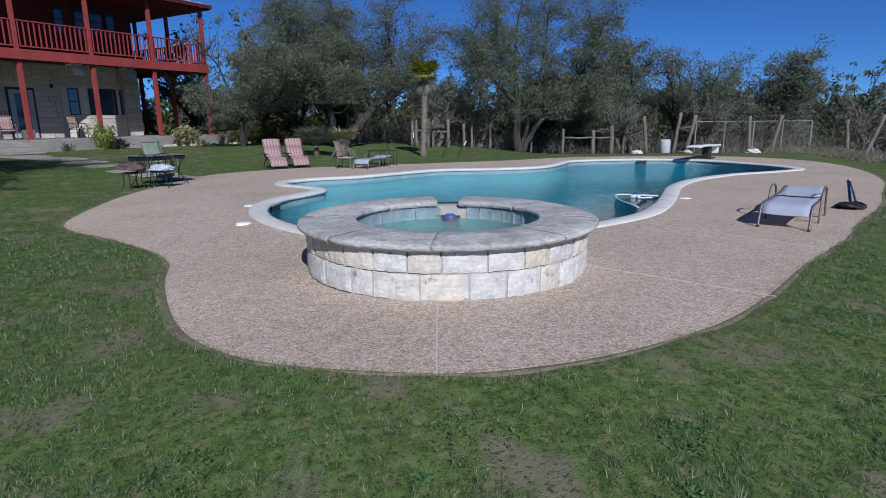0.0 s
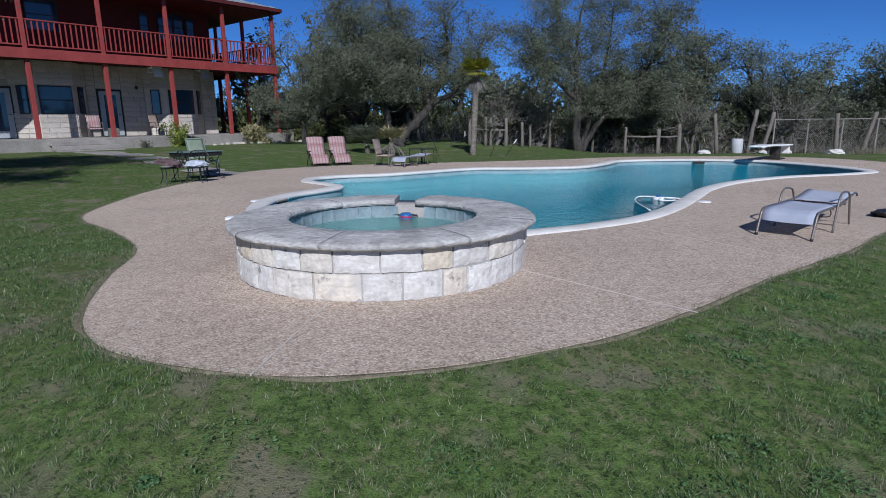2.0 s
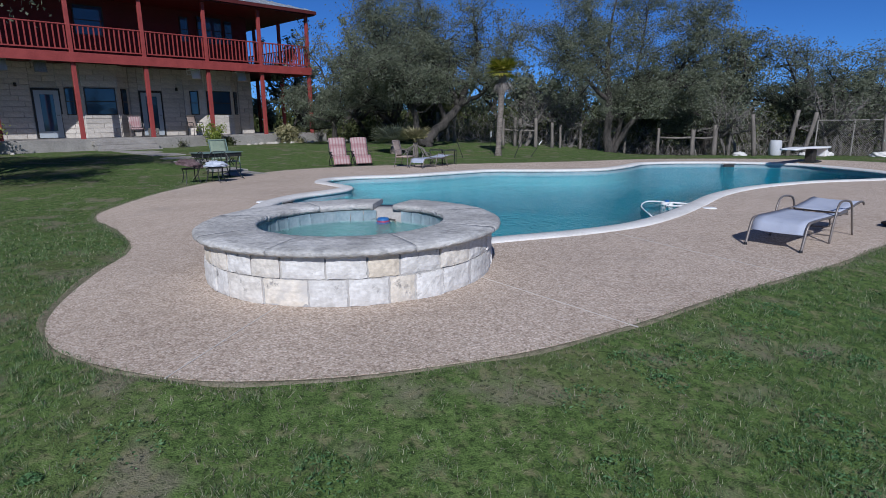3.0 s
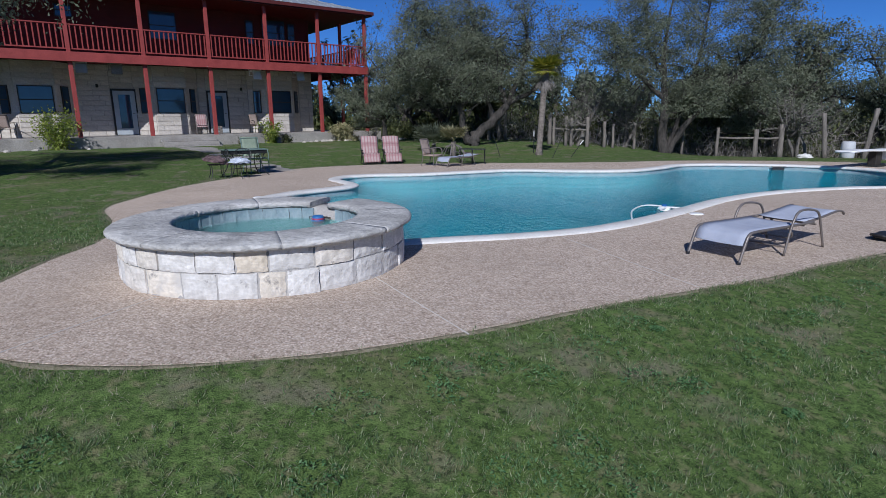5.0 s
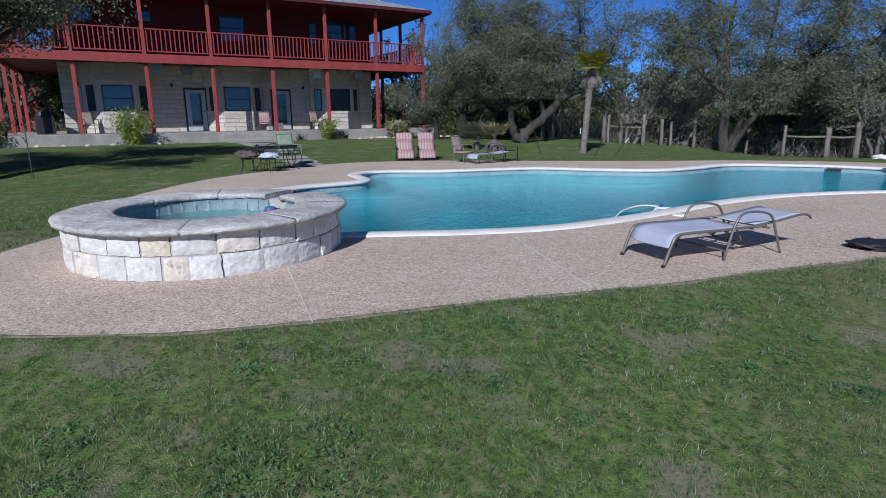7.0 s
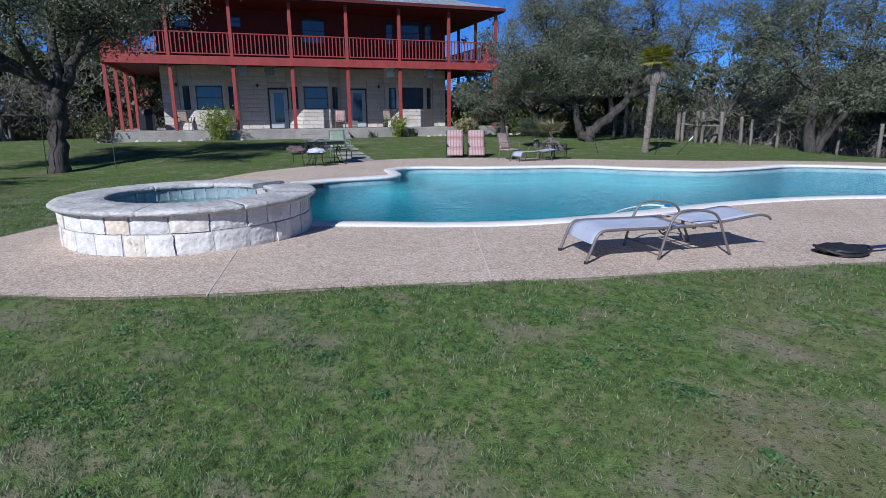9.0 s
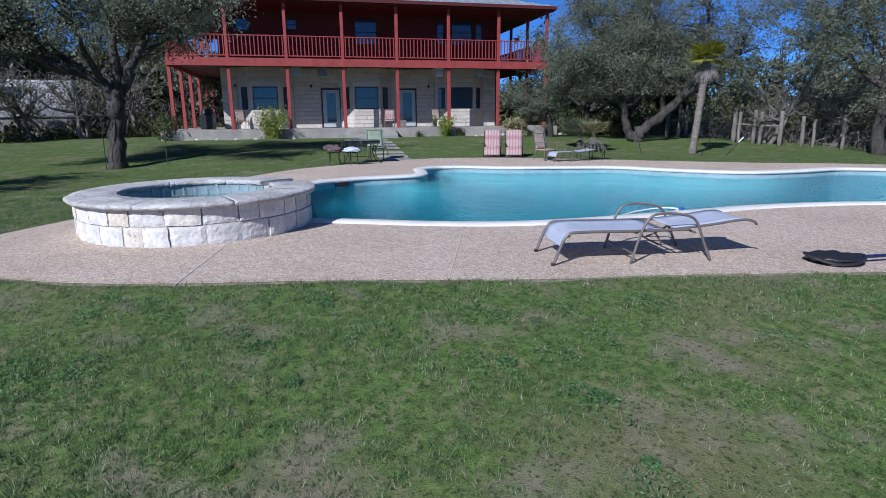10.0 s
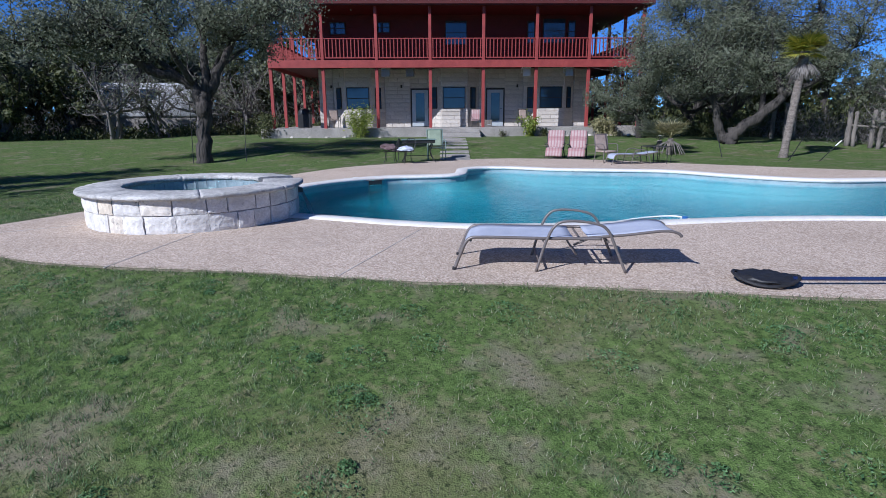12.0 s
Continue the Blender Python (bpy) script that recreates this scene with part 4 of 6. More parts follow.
# ---- house ----
# local axes: x along the front from its right corner post to the left, y into the house, z up
HOUSE = Matrix(((-0.5125, -0.8587, 0, -13.56), (-0.8587, 0.5125, 0, 28.36), (0, 0, 1, 0), (0, 0, 0, 1)))
TERRACE, BEAM, FLOOR2, RAIL, EAVE = 0.765, 3.81, 4.20, 5.27, 6.82
BAY, WALL, XR, XL, BACK = 1.80, 2.55, -0.7, 14.6, 11.5
house = thing("house", "two-storey house with limestone ground floor, dark red upper floor and balconies", "house", HOUSE)


def hpart(name, bm, mat, parent=None, label=""):
    return part(name, bm, M[mat], parent or house, label)


# terrace, walls
terrace = hpart("terrace", box(20.6, 16, 0.9, (6.9, 7.55, TERRACE - 0.45), bevel=0.02), "concrete", label="grey concrete terrace slab")
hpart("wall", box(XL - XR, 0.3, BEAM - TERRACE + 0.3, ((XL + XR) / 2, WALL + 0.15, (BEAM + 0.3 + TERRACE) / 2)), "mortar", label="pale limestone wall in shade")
for x in (XR + 0.15, XL - 0.15):
    hpart("wall", box(0.3, BACK - WALL - 0.3, BEAM - TERRACE + 0.3, (x, (BACK + WALL + 0.3) / 2, (BEAM + 0.3 + TERRACE) / 2)), "house_stone")
hpart("wall", box(XL - XR, 0.3, BEAM - TERRACE + 0.3, ((XL + XR) / 2, BACK + 0.15, (BEAM + 0.3 + TERRACE) / 2)), "house_stone")
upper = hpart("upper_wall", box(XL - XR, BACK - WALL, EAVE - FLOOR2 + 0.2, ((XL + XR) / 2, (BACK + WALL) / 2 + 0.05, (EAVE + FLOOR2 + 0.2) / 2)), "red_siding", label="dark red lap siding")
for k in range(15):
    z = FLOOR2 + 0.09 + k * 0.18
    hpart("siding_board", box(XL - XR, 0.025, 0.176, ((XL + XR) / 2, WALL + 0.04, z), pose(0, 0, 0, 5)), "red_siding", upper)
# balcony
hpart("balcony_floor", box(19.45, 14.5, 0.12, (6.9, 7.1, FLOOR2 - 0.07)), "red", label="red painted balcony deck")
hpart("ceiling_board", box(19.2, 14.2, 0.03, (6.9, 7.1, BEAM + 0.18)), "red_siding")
fascia = hpart("balcony_fascia", box(19.5, 0.06, 0.38, (6.9, -0.18, FLOOR2 - 0.19), bevel=0.008), "red")
for x in (-2.86, 16.66):
    hpart("balcony_fascia", box(0.06, 14.4, 0.38, (x, 7.05, FLOOR2 - 0.19), bevel=0.008), "red")
# posts
POSTS = [2.78 * k for k in range(6)]
CORNERS = (-2.78, 16.6)
low = part("post", box(0.16, 0.16, BEAM - TERRACE + 0.02, (0, 0, (BEAM + TERRACE) / 2), bevel=0.01), M["red"], house)
high = part("balcony_post", box(0.15, 0.15, EAVE - FLOOR2, (0, 0, (EAVE + FLOOR2) / 2), bevel=0.01), M["red"], house)


def again(ob, x, y, parent=None, turn=0):
    c = ob.copy()
    scene.collection.objects.link(c)
    c.parent = parent or ob.parent
    c.matrix_basis = pose(x, y, 0, 0, 0, turn)
    return c


spots = [(x, 0) for x in POSTS[1:]] + [(x, 0) for x in CORNERS] + [(x, y) for x in CORNERS for y in (2.8, 5.6, 8.4, 11.2, 14)]
for x, y in spots:
    again(low, x, y), again(high, x, y)
# railing: bays of rails and pickets


def railing(x0, y0, x1, y1):
    n, ln = 14, math.hypot(x1 - x0, y1 - y0)
    mid, ang = ((x0 + x1) / 2, (y0 + y1) / 2), pose(0, 0, 0, 0, 0, math.degrees(math.atan2(y1 - y0, x1 - x0)))
    top = hpart("rail", box(ln - 0.15, 0.09, 0.05, (*mid, RAIL), ang, bevel=0.01), "red")
    hpart("rail", box(ln - 0.15, 0.05, 0.05, (*mid, FLOOR2 + 0.13), ang), "red")
    first = None
    for k in range(n):
        t = (k + 0.8) / (n + 0.6)
        x, y = x0 + (x1 - x0) * t, y0 + (y1 - y0) * t
        if first is None:
            first = hpart("picket", box(0.045, 0.045, RAIL - FLOOR2 - 0.15, (0, 0, (RAIL + FLOOR2 + 0.13) / 2)), "red", top)
            first.matrix_basis = pose(x, y, 0)
        else:
            again(first, x, y, top)


line = [CORNERS[0]] + POSTS + [CORNERS[1]]
for a, b in zip(line, line[1:]):
    railing(a, 0, b, 0)
for x in CORNERS:
    for y in (0, 2.8, 5.6, 8.4, 11.2):
        railing(x, y, x, y + 2.8)
# roof: hipped, thin metal with a red fascia
E0, E1, F0, F1 = -3.15, 16.95, -0.45, 14.8
bm = bmesh.new()
vs = [bm.verts.new(p) for p in ((E0, F0, EAVE + 0.22), (E1, F0, EAVE + 0.22), (E1, F1, EAVE + 0.22), (E0, F1, EAVE + 0.22), (E0 + 7, 7.2, EAVE + 2.6), (E1 - 7, 7.2, EAVE + 2.6))]
for f in ((0, 1, 5, 4), (1, 2, 5), (2, 3, 4, 5), (3, 0, 4)):
    bm.faces.new([vs[i] for i in f])
roof = hpart("roof", bm, "roof", label="pale standing-seam metal roof")
for k in range(34):
    x = E0 + 0.4 + k * 0.59
    top = min(1.0, (x - E0) / 7, (E1 - x) / 7)
    hpart("seam", tube([(x, F0, EAVE + 0.235), (x, F0 + (7.2 - F0) * top, EAVE + 0.235 + 2.38 * top)], 0.018, 4), "roof", roof)
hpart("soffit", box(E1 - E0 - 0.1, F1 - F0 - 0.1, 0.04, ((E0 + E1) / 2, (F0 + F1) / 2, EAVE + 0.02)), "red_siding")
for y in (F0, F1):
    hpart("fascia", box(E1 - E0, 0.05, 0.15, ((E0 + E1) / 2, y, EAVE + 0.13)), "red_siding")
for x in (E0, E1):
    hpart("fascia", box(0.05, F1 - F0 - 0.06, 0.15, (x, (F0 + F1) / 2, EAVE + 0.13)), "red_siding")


def window(w, h, m, rail_at=0.5, parent=None):
    """A dark-framed sash window facing -y, its foot at the pose's origin."""
    fr = hpart("window", box(w, 0.05, h, (0, 0, h / 2)), "frame_dark", parent)
    fr.matrix_basis = m
    for z0, z1 in (((0.045, h * rail_at - 0.02), (h * rail_at + 0.02, h - 0.045)) if rail_at else ((0.045, h - 0.045),)):
        part("pane", box(w - 0.09, 0.02, z1 - z0, (0, -0.022, (z0 + z1) / 2)), M["glass"], fr)
    return fr


def bay(x):
    """A projecting bay of stone with a wide window and a narrow one on each slanted side."""
    half, deep, side = 0.72, WALL - BAY, 0.75
    plan = [(x - half - side, WALL + 0.05), (x - half, BAY), (x + half, BAY), (x + half + side, WALL + 0.05)]
    bm = ribbon([[(px, py, z) for px, py in plan] for z in (TERRACE, BEAM + 0.15)])
    b = hpart("bay", bm, "house_stone", label="projecting stone bay, sunlit at its foot")
    window(1.26, 1.17, pose(x, BAY - 0.01, 1.77), parent=b)
    ang = math.degrees(math.atan2(deep, side))
    for s in (-1, 1):
        window(0.42, 1.17, pose(x + s * (half + side / 2), (BAY + WALL) / 2 - 0.02, 1.77, 0, 0, s * ang), parent=b)


for x in (1.55, 7.0, 12.35):
    bay(x)


def entry(x):
    """A glazed door in a dark frame."""
    d = hpart("door", box(1.06, 0.06, 2.12, (x, WALL - 0.02, TERRACE + 1.08)), "frame_dark", label="pale blue-grey glazed door in a dark frame")
    part("leaf", box(0.92, 0.05, 2.02, (x, WALL - 0.045, TERRACE + 1.04), bevel=0.008), M["door"], d)
    part("pane", box(0.50, 0.02, 1.55, (x, WALL - 0.072, TERRACE + 1.10)), M["glass"], d)
    part("handle", tube([(x - 0.38, WALL - 0.07, TERRACE + 1.0), (x - 0.38, WALL - 0.13, TERRACE + 1.0), (x - 0.28, WALL - 0.13, TERRACE + 1.0)], 0.014, 6), M["frame_dark"], d)


for x in (4.6, 8.9):
    entry(x)
for x, w, h, z in ((1.33, 1.28, 1.30, 5.32), (6.84, 1.22, 1.28, 5.24), (2.63, 0.42, 1.18, 5.32), (0.34, 0.42, 1.18, 5.34), (13.4, 0.86, 0.65, 5.8), (10.85, 0.67, 0.55, 5.9)):
    window(w, h, pose(x, WALL + 0.0, z))
# porch lamps
for x in (3.35, 9.95, 13.9, 5.9):
    l = hpart("porch_lamp", box(0.10, 0.12, 0.16, (x, WALL - 0.06, 3.02), bevel=0.02), "frame_dark")
# steps
steps = thing("garden_steps", "two broad grey stone steps up to the terrace", "steps", HOUSE)
for k in range(3):
    part("step", box(2.4, 0.42, 0.17, (7.0, -0.62 - 0.38 * k, TERRACE - 0.17 - 0.17 * k), bevel=0.015), M["concrete"], steps)


# ---- garden furniture ----
def panel(profile, width, thick, sag=0.0, n=6):
    """A sheet of given thickness along (y, z) points, sagging across its width."""
    prof = [Vector(p) for p in spline([(y, z) for y, z in profile], closed=False, steps=4)]
    rows = []
    for side, off in ((1, 0.0), (-1, -thick)):
        for k in range(n + 1):
            x = (k / n - 0.5) * width * side
            dip = -sag * (1 - (2 * x / width) ** 2)
            rows.append([(x, p.x, p.y + off + dip) for p in prof])
    rows.append(rows[0])
    bm = ribbon(rows)
    bmesh.ops.remove_doubles(bm, verts=bm.verts[:], dist=1e-4)
    bmesh.ops.holes_fill(bm, edges=[e for e in bm.edges if e.is_boundary], sides=0)
    return bm


def bent(points, r, steps=4, sides=8):
    return tube(spline(points, closed=False, steps=steps), r, sides)


def sun_lounger(m, label, adjust=True):
    """A flat-folded chaise: taupe tube frame, looped arms, woven sling bed and back."""
    t = thing("sun_lounger", label, "sun lounger", m)
    w = 0.30
    for s in (-1, 1):
        soft(part("side_rail", bent([(s * w, -0.03, 0.0), (s * w, 0.03, 0.17), (s * w, 0.10, 0.315), (s * w, 0.24, 0.34), (s * w, 0.7, 0.335), (s * w, 1.12, 0.335), (s * w, 1.3, 0.335)], 0.016), M["taupe"], t))
        soft(part("arm_loop", bent([(s * (w + 0.03), 0.72, 0.0), (s * (w + 0.03), 0.80, 0.30), (s * (w + 0.03), 0.88, 0.47), (s * (w + 0.03), 1.0, 0.515), (s * (w + 0.03), 1.22, 0.495), (s * (w + 0.03), 1.34, 0.43), (s * (w + 0.03), 1.42, 0.25), (s * (w + 0.03), 1.52, 0.0)], 0.0135), M["taupe"], t))
        soft(part("back_rail", bent([(s * (w - 0.02), 1.13, 0.335), (s * (w - 0.02), 1.5, 0.37), (s * (w - 0.02), 1.84, 0.415), (s * (w - 0.02), 1.96, 0.395), (s * (w - 0.02), 2.0, 0.36)], 0.014), M["taupe"], t))
        part("foot_cap", tube([(s * w, -0.031, -0.002), (s * w, -0.028, 0.03)], 0.02, 8), M["black"], t)
    for y, z in ((0.12, 0.30), (0.78, 0.31), (1.12, 0.31), (1.36, 0.30)):
        part("crossbar", tube([(-w, y, z), (w, y, z)], 0.012, 6), M["taupe"], t)
    part("low_brace", tube([(-w - 0.03, 0.745, 0.1), (w + 0.03, 0.745, 0.1)], 0.010, 6), M["taupe"], t)
    soft(part("prop", bent([(-0.2, 1.0, 0.30), (-0.2, 1.08, 0.16), (0, 1.12, 0.13), (0.2, 1.08, 0.16), (0.2, 1.0, 0.30)], 0.009), M["taupe"], t))
    soft(part("ratchet", bent([(-0.21, 1.12, 0.15), (-0.21, 1.3, 0.24), (-0.21, 1.42, 0.33)], 0.012), M["taupe"], t))
    soft(part("bed_sling", panel([(0.045, 0.20), (0.09, 0.30), (0.15, 0.335), (0.26, 0.352), (0.6, 0.345), (1.05, 0.345)], 2 * w - 0.03, 0.006, 0.012), M["sling"], t, "pale blue-grey woven sling"))
    soft(part("back_sling", panel([(1.18, 0.355), (1.5, 0.385), (1.8, 0.425), (1.95, 0.412)], 2 * w - 0.06, 0.006, 0.012), M["sling"], t, "pale blue-grey woven sling"))
    t.scale = (0.94, 0.96, 0.88)
    return t


LOUNGE = pose(4.36, 7.80, 0.0, 0, 0, math.degrees(math.atan2(0.79, 0.615)) - 90)
sun_lounger(LOUNGE, "sun lounger with taupe tube frame and pale sling, folded flat")


def plaid():
    m = material("plaid_cushion", (0.34, 0.25, 0.24), (0.45, 0.35, 0.33), 8, 0.95, 0.3, 60)
    n, l = m.node_tree.nodes, m.node_tree.links
    b = n["Principled BSDF"]
    base = b.inputs["Base Color"].links[0].from_socket
    tc = n.new("ShaderNodeTexCoord")
    for axis, scale, col, amount in (("X", 3.2, (0.26, 0.09, 0.10), 0.55), ("Y", 2.2, (0.27, 0.11, 0.12), 0.4)):
        wv, mr, mx = n.new("ShaderNodeTexWave"), n.new("ShaderNodeMapRange"), n.new("ShaderNodeMix")
        wv.bands_direction = axis
        wv.inputs["Scale"].default_value = scale
        mr.inputs["From Min"].default_value, mr.inputs["From Max"].default_value, mr.inputs["To Max"].default_value = 0.55, 0.75, amount
        mx.data_type = "RGBA"
        mx.inputs[7].default_value = (*col, 1)
        l.new(tc.outputs["Object"], wv.inputs[0]), l.new(wv.outputs["Fac"], mr.inputs[0]), l.new(mr.outputs[0], mx.inputs[0]), l.new(base, mx.inputs[6])
        base = mx.outputs[2]
    l.new(base, b.inputs["Base Color"])
    return m


M["plaid"] = plaid()


def facing(x, y, dx, dy, z=None):
    """A pose whose -y axis looks towards (dx, dy)."""
    return pose(x, y, gz(x, y) if z is None else z, 0, 0, math.degrees(math.atan2(dy, dx)) + 90)


def recliner(m, label):
    """A folding recliner with a padded plaid cushion in sections."""
    t = thing("recliner", label, "garden chair", m, "pair of plaid recliners")
    for s in (-1, 1):
        part("side_frame", bent([(s * 0.29, -0.42, 0.02), (s * 0.29, -0.1, 0.25), (s * 0.29, 0.15, 0.45), (s * 0.29, 0.32, 0.95)], 0.013), M["iron"], t)
        part("leg", bent([(s * 0.29, 0.34, 0.0), (s * 0.29, 0.1, 0.28), (s * 0.29, -0.25, 0.42)], 0.013), M["iron"], t)
        part("armrest", box(0.06, 0.45, 0.03, (s * 0.30, -0.02, 0.50), bevel=0.01), M["iron"], t)
    part("floor_bar", tube([(-0.29, -0.40, 0.02), (0.29, -0.40, 0.02)], 0.014, 6), M["iron"], t)
    part("floor_bar", tube([(-0.29, 0.33, 0.015), (0.29, 0.33, 0.015)], 0.014, 6), M["iron"], t)
    for prof in ([(-0.46, 0.13), (-0.40, 0.24), (-0.33, 0.36)], [(-0.32, 0.38), (-0.1, 0.37), (0.09, 0.36)], [(0.10, 0.39), (0.17, 0.56), (0.22, 0.70)], [(0.225, 0.72), (0.29, 0.88), (0.33, 0.97)]):
        soft(part("cushion", panel(prof, 0.54, 0.065, -0.015), M["plaid"], t, "red and cream plaid cushion"))
    t.scale = (0.96, 0.74, 0.90)
    return t


r1 = recliner(facing(-5.1, 18.05, 0.62, -0.78), "padded folding recliner in red and cream plaid on the deck")
copy_thing(r1, facing(-4.55, 18.5, 0.62, -0.78))


def patio_chair(m, label, frame="taupe", seat="cloth_pale", cushion=True, group=""):
    """A tube armchair with a sling or cushion."""
    t = thing("patio_chair", label, "chair", m, group)
    for s in (-1, 1):
        part("leg", bent([(s * 0.27, -0.24, 0.0), (s * 0.27, -0.25, 0.35), (s * 0.27, -0.22, 0.60), (s * 0.27, 0.0, 0.63), (s * 0.27, 0.25, 0.60)], 0.014), M[frame], t)
        part("back_leg", bent([(s * 0.25, 0.26, 0.0), (s * 0.25, 0.18, 0.38), (s * 0.25, 0.30, 0.95)], 0.014), M[frame], t)
    for y, z in ((-0.24, 0.38), (0.19, 0.38), (0.30, 0.93)):
        part("crossbar", tube([(-0.26, y, z), (0.26, y, z)], 0.012, 6), M[frame], t)
    soft(part("seat", panel([(-0.26, 0.40), (0.0, 0.41), (0.18, 0.40)], 0.48, 0.05 if cushion else 0.01, 0.01), M[seat], t))
    soft(part("backrest", panel([(0.17, 0.45), (0.24, 0.7), (0.31, 0.96)], 0.48, 0.05 if cushion else 0.01, 0.0), M[seat], t))
    return t


M["cushion_tan"] = material("tan_cushion", (0.26, 0.20, 0.16), (0.42, 0.33, 0.28), 7, 0.95, 0.3)
M["concrete_pale"] = material("chalky_white_panel", (0.42, 0.43, 0.44), (0.58, 0.59, 0.60), 1.5, 0.6, 0.1)
M["sling_green"] = material("pale_green_mesh", (0.20, 0.25, 0.18), (0.30, 0.36, 0.26), 7, 0.9, 0.2)
patio_chair(facing(-2.95, 18.0, 1.0, -0.15), "metal armchair with a tan patterned cushion", seat="cushion_tan")
armchair = [o for o in bpy.data.objects if o.name == "patio_chair"][0]
armchair.scale = (0.92, 0.92, 0.85)
low = sun_lounger(facing(-2.35, 17.75, 0.35, -1.0), "pale sling lounger beside a tan armchair")
low.matrix_basis = pose(-2.45, 17.6, 0.0, 0, 0, -28) @ Matrix.Diagonal((0.9, 0.72, 0.8, 1))


def side_table(m, label):
    t = thing("side_table", label, "side table", m, "small iron tables")
    part("top", box(0.42, 0.42, 0.02, (0, 0, 0.46), bevel=0.005), M["iron"], t)
    for x in (-1, 1):
        for y in (-1, 1):
            part("leg", tube([(x * 0.19, y * 0.19, 0.0), (x * 0.19, y * 0.19, 0.45)], 0.011, 6), M["iron"], t)
    return t


s1 = side_table(pose(-1.75, 19.0, 0.0, 0, 0, 20), "small square black iron side table")
copy_thing(s1, pose(-2.2, 19.05, 0.0, 0, 0, 14))


def iron_table(m):
    t = thing("garden_table", "verdigris wrought-iron garden table with a mesh top", "table", m)
    part("top", box(1.05, 0.72, 0.018, (0, 0, 0.72), bevel=0.006), M["iron_green"], t)
    part("apron", box(0.98, 0.65, 0.10, (0, 0, 0.66), bevel=0.01), M["iron"], t)
    for x in (-1, 1):
        for y in (-1, 1):
            part("leg", bent([(x * 0.5, y * 0.34, 0.0), (x * 0.40, y * 0.26, 0.18), (x * 0.36, y * 0.24, 0.38), (x * 0.44, y * 0.30, 0.65)], 0.012), M["iron"], t)
            part("scroll", bent([(x * 0.38, y * 0.1, 0.35), (x * 0.34, y * 0.02, 0.48), (x * 0.38, y * -0.08, 0.56), (x * 0.42, y * -0.02, 0.50), (x * 0.40, y * 0.06, 0.46)], 0.008, 4, 5), M["iron"], t)
    part("stretcher", tube([(-0.40, 0, 0.2), (0.40, 0, 0.2)], 0.010, 6), M["iron"], t)
    t.scale = (1, 1, 0.93)
    return t


iron_table(pose(-6.5, 13.75, gz(-6.5, 13.75), 0, 0, 62))


def iron_chair(m, label, seat="iron"):
    t = thing("iron_chair", label, "chair", m, "wrought-iron chairs")
    part("seat", lathe(((0.0, 0.44), (0.2, 0.445), (0.23, 0.435), (0.2, 0.42), (0, 0.42)), 18), M[seat], t)
    for a in (45, 135, 225, 315):
        c, s = math.cos(radians(a)), math.sin(radians(a))
        part("leg", bent([(0.26 * c, 0.26 * s, 0.0), (0.19 * c, 0.19 * s, 0.2), (0.2 * c, 0.2 * s, 0.43)], 0.011), M["iron"], t)
    part("back_hoop", bent([(-0.21, 0.16, 0.43), (-0.25, 0.24, 0.7), (-0.14, 0.28, 0.88), (0.14, 0.28, 0.88), (0.25, 0.24, 0.7), (0.21, 0.16, 0.43)], 0.011), M["iron"], t)
    for k in range(5):
        x = (k - 2) * 0.08
        part("spindle", bent([(x, 0.18, 0.44), (x * 1.2, 0.25, 0.66), (x, 0.28, 0.88)], 0.006, 4, 5), M["iron"], t)
    t.scale = (0.95, 0.95, 0.80)
    return t


iron_chair(facing(-6.1, 13.05, 0.2, -1.0, 0.0), "black wrought-iron chair with clothes thrown over it")
iron_chair(facing(-6.62, 12.85, -0.6, -0.8, gz(-6.62, 12.85)), "black wrought-iron chair beside the garden table")
patio_chair(facing(-6.85, 14.6, 0.9, -0.4), "patio armchair in pale green mesh", frame="iron_green", seat="sling_green", cushion=False)


def crumple(name, mat, m, seed, sx, sy, sz, label):
    """Cloth thrown in a heap."""
    bm = bmesh.new()
    bmesh.ops.create_icosphere(bm, subdivisions=4, radius=1)
    for v in bm.verts:
        p = v.co.copy()
        k = 1 + 0.35 * noise.noise(p * 2.3 + Vector((seed, 0, 0))) + 0.18 * noise.noise(p * 5 + Vector((0, seed, 0)))
        v.co = Vector((p.x * sx * k, p.y * sy * k, max(p.z, -0.25) * sz * k))
    ob = part(name, bm, M[mat])
    ob.matrix_basis = m
    return tagged(soft(ob), label, "cloth")


crumple("towel", "cloth_pale", pose(-6.1, 13.08, 0.40, 0, 0, 20), 3, 0.24, 0.19, 0.10, "rumpled blue and white towel on an iron chair")
crumple("blanket", "cloth_dark", pose(-6.62, 12.85, 0.42, 0, 12, 50), 8, 0.27, 0.18, 0.13, "dark red cloth thrown over an iron chair")

# ---- pool things ----
net = thing("skimmer_net", "black mesh leaf net on a long blue pole on the deck", "pool net")
d = Vector((0.82, 0.57, 0))
side = Vector((0.57, -0.82, 0))
c = Vector((6.33, 9.44, 0.02))
shaft = Vector((0.55, 0.835, 0))
rim = [c + d * (0.24 * math.cos(a)) + side * (0.19 * math.sin(a)) + Vector((0, 0, 0.03 + 0.025 * math.cos(2 * a))) for a in (k * math.tau / 20 for k in range(21))]
part("hoop", tube(rim, 0.014, 6), M["black"], net)
bm = bmesh.new()
bmesh.ops.create_icosphere(bm, subdivisions=3, radius=1)
for v in bm.verts:
    p = v.co.copy()
    q = c + d * (p.x * 0.23) + side * (p.y * 0.18)
    v.co = Vector((q.x, q.y, 0.05 + p.z * (0.035 if p.z > 0 else 0.045) + 0.03 * noise.noise(p * 3)))
soft(part("bag", bm, M["black"], net, "black mesh bag"))
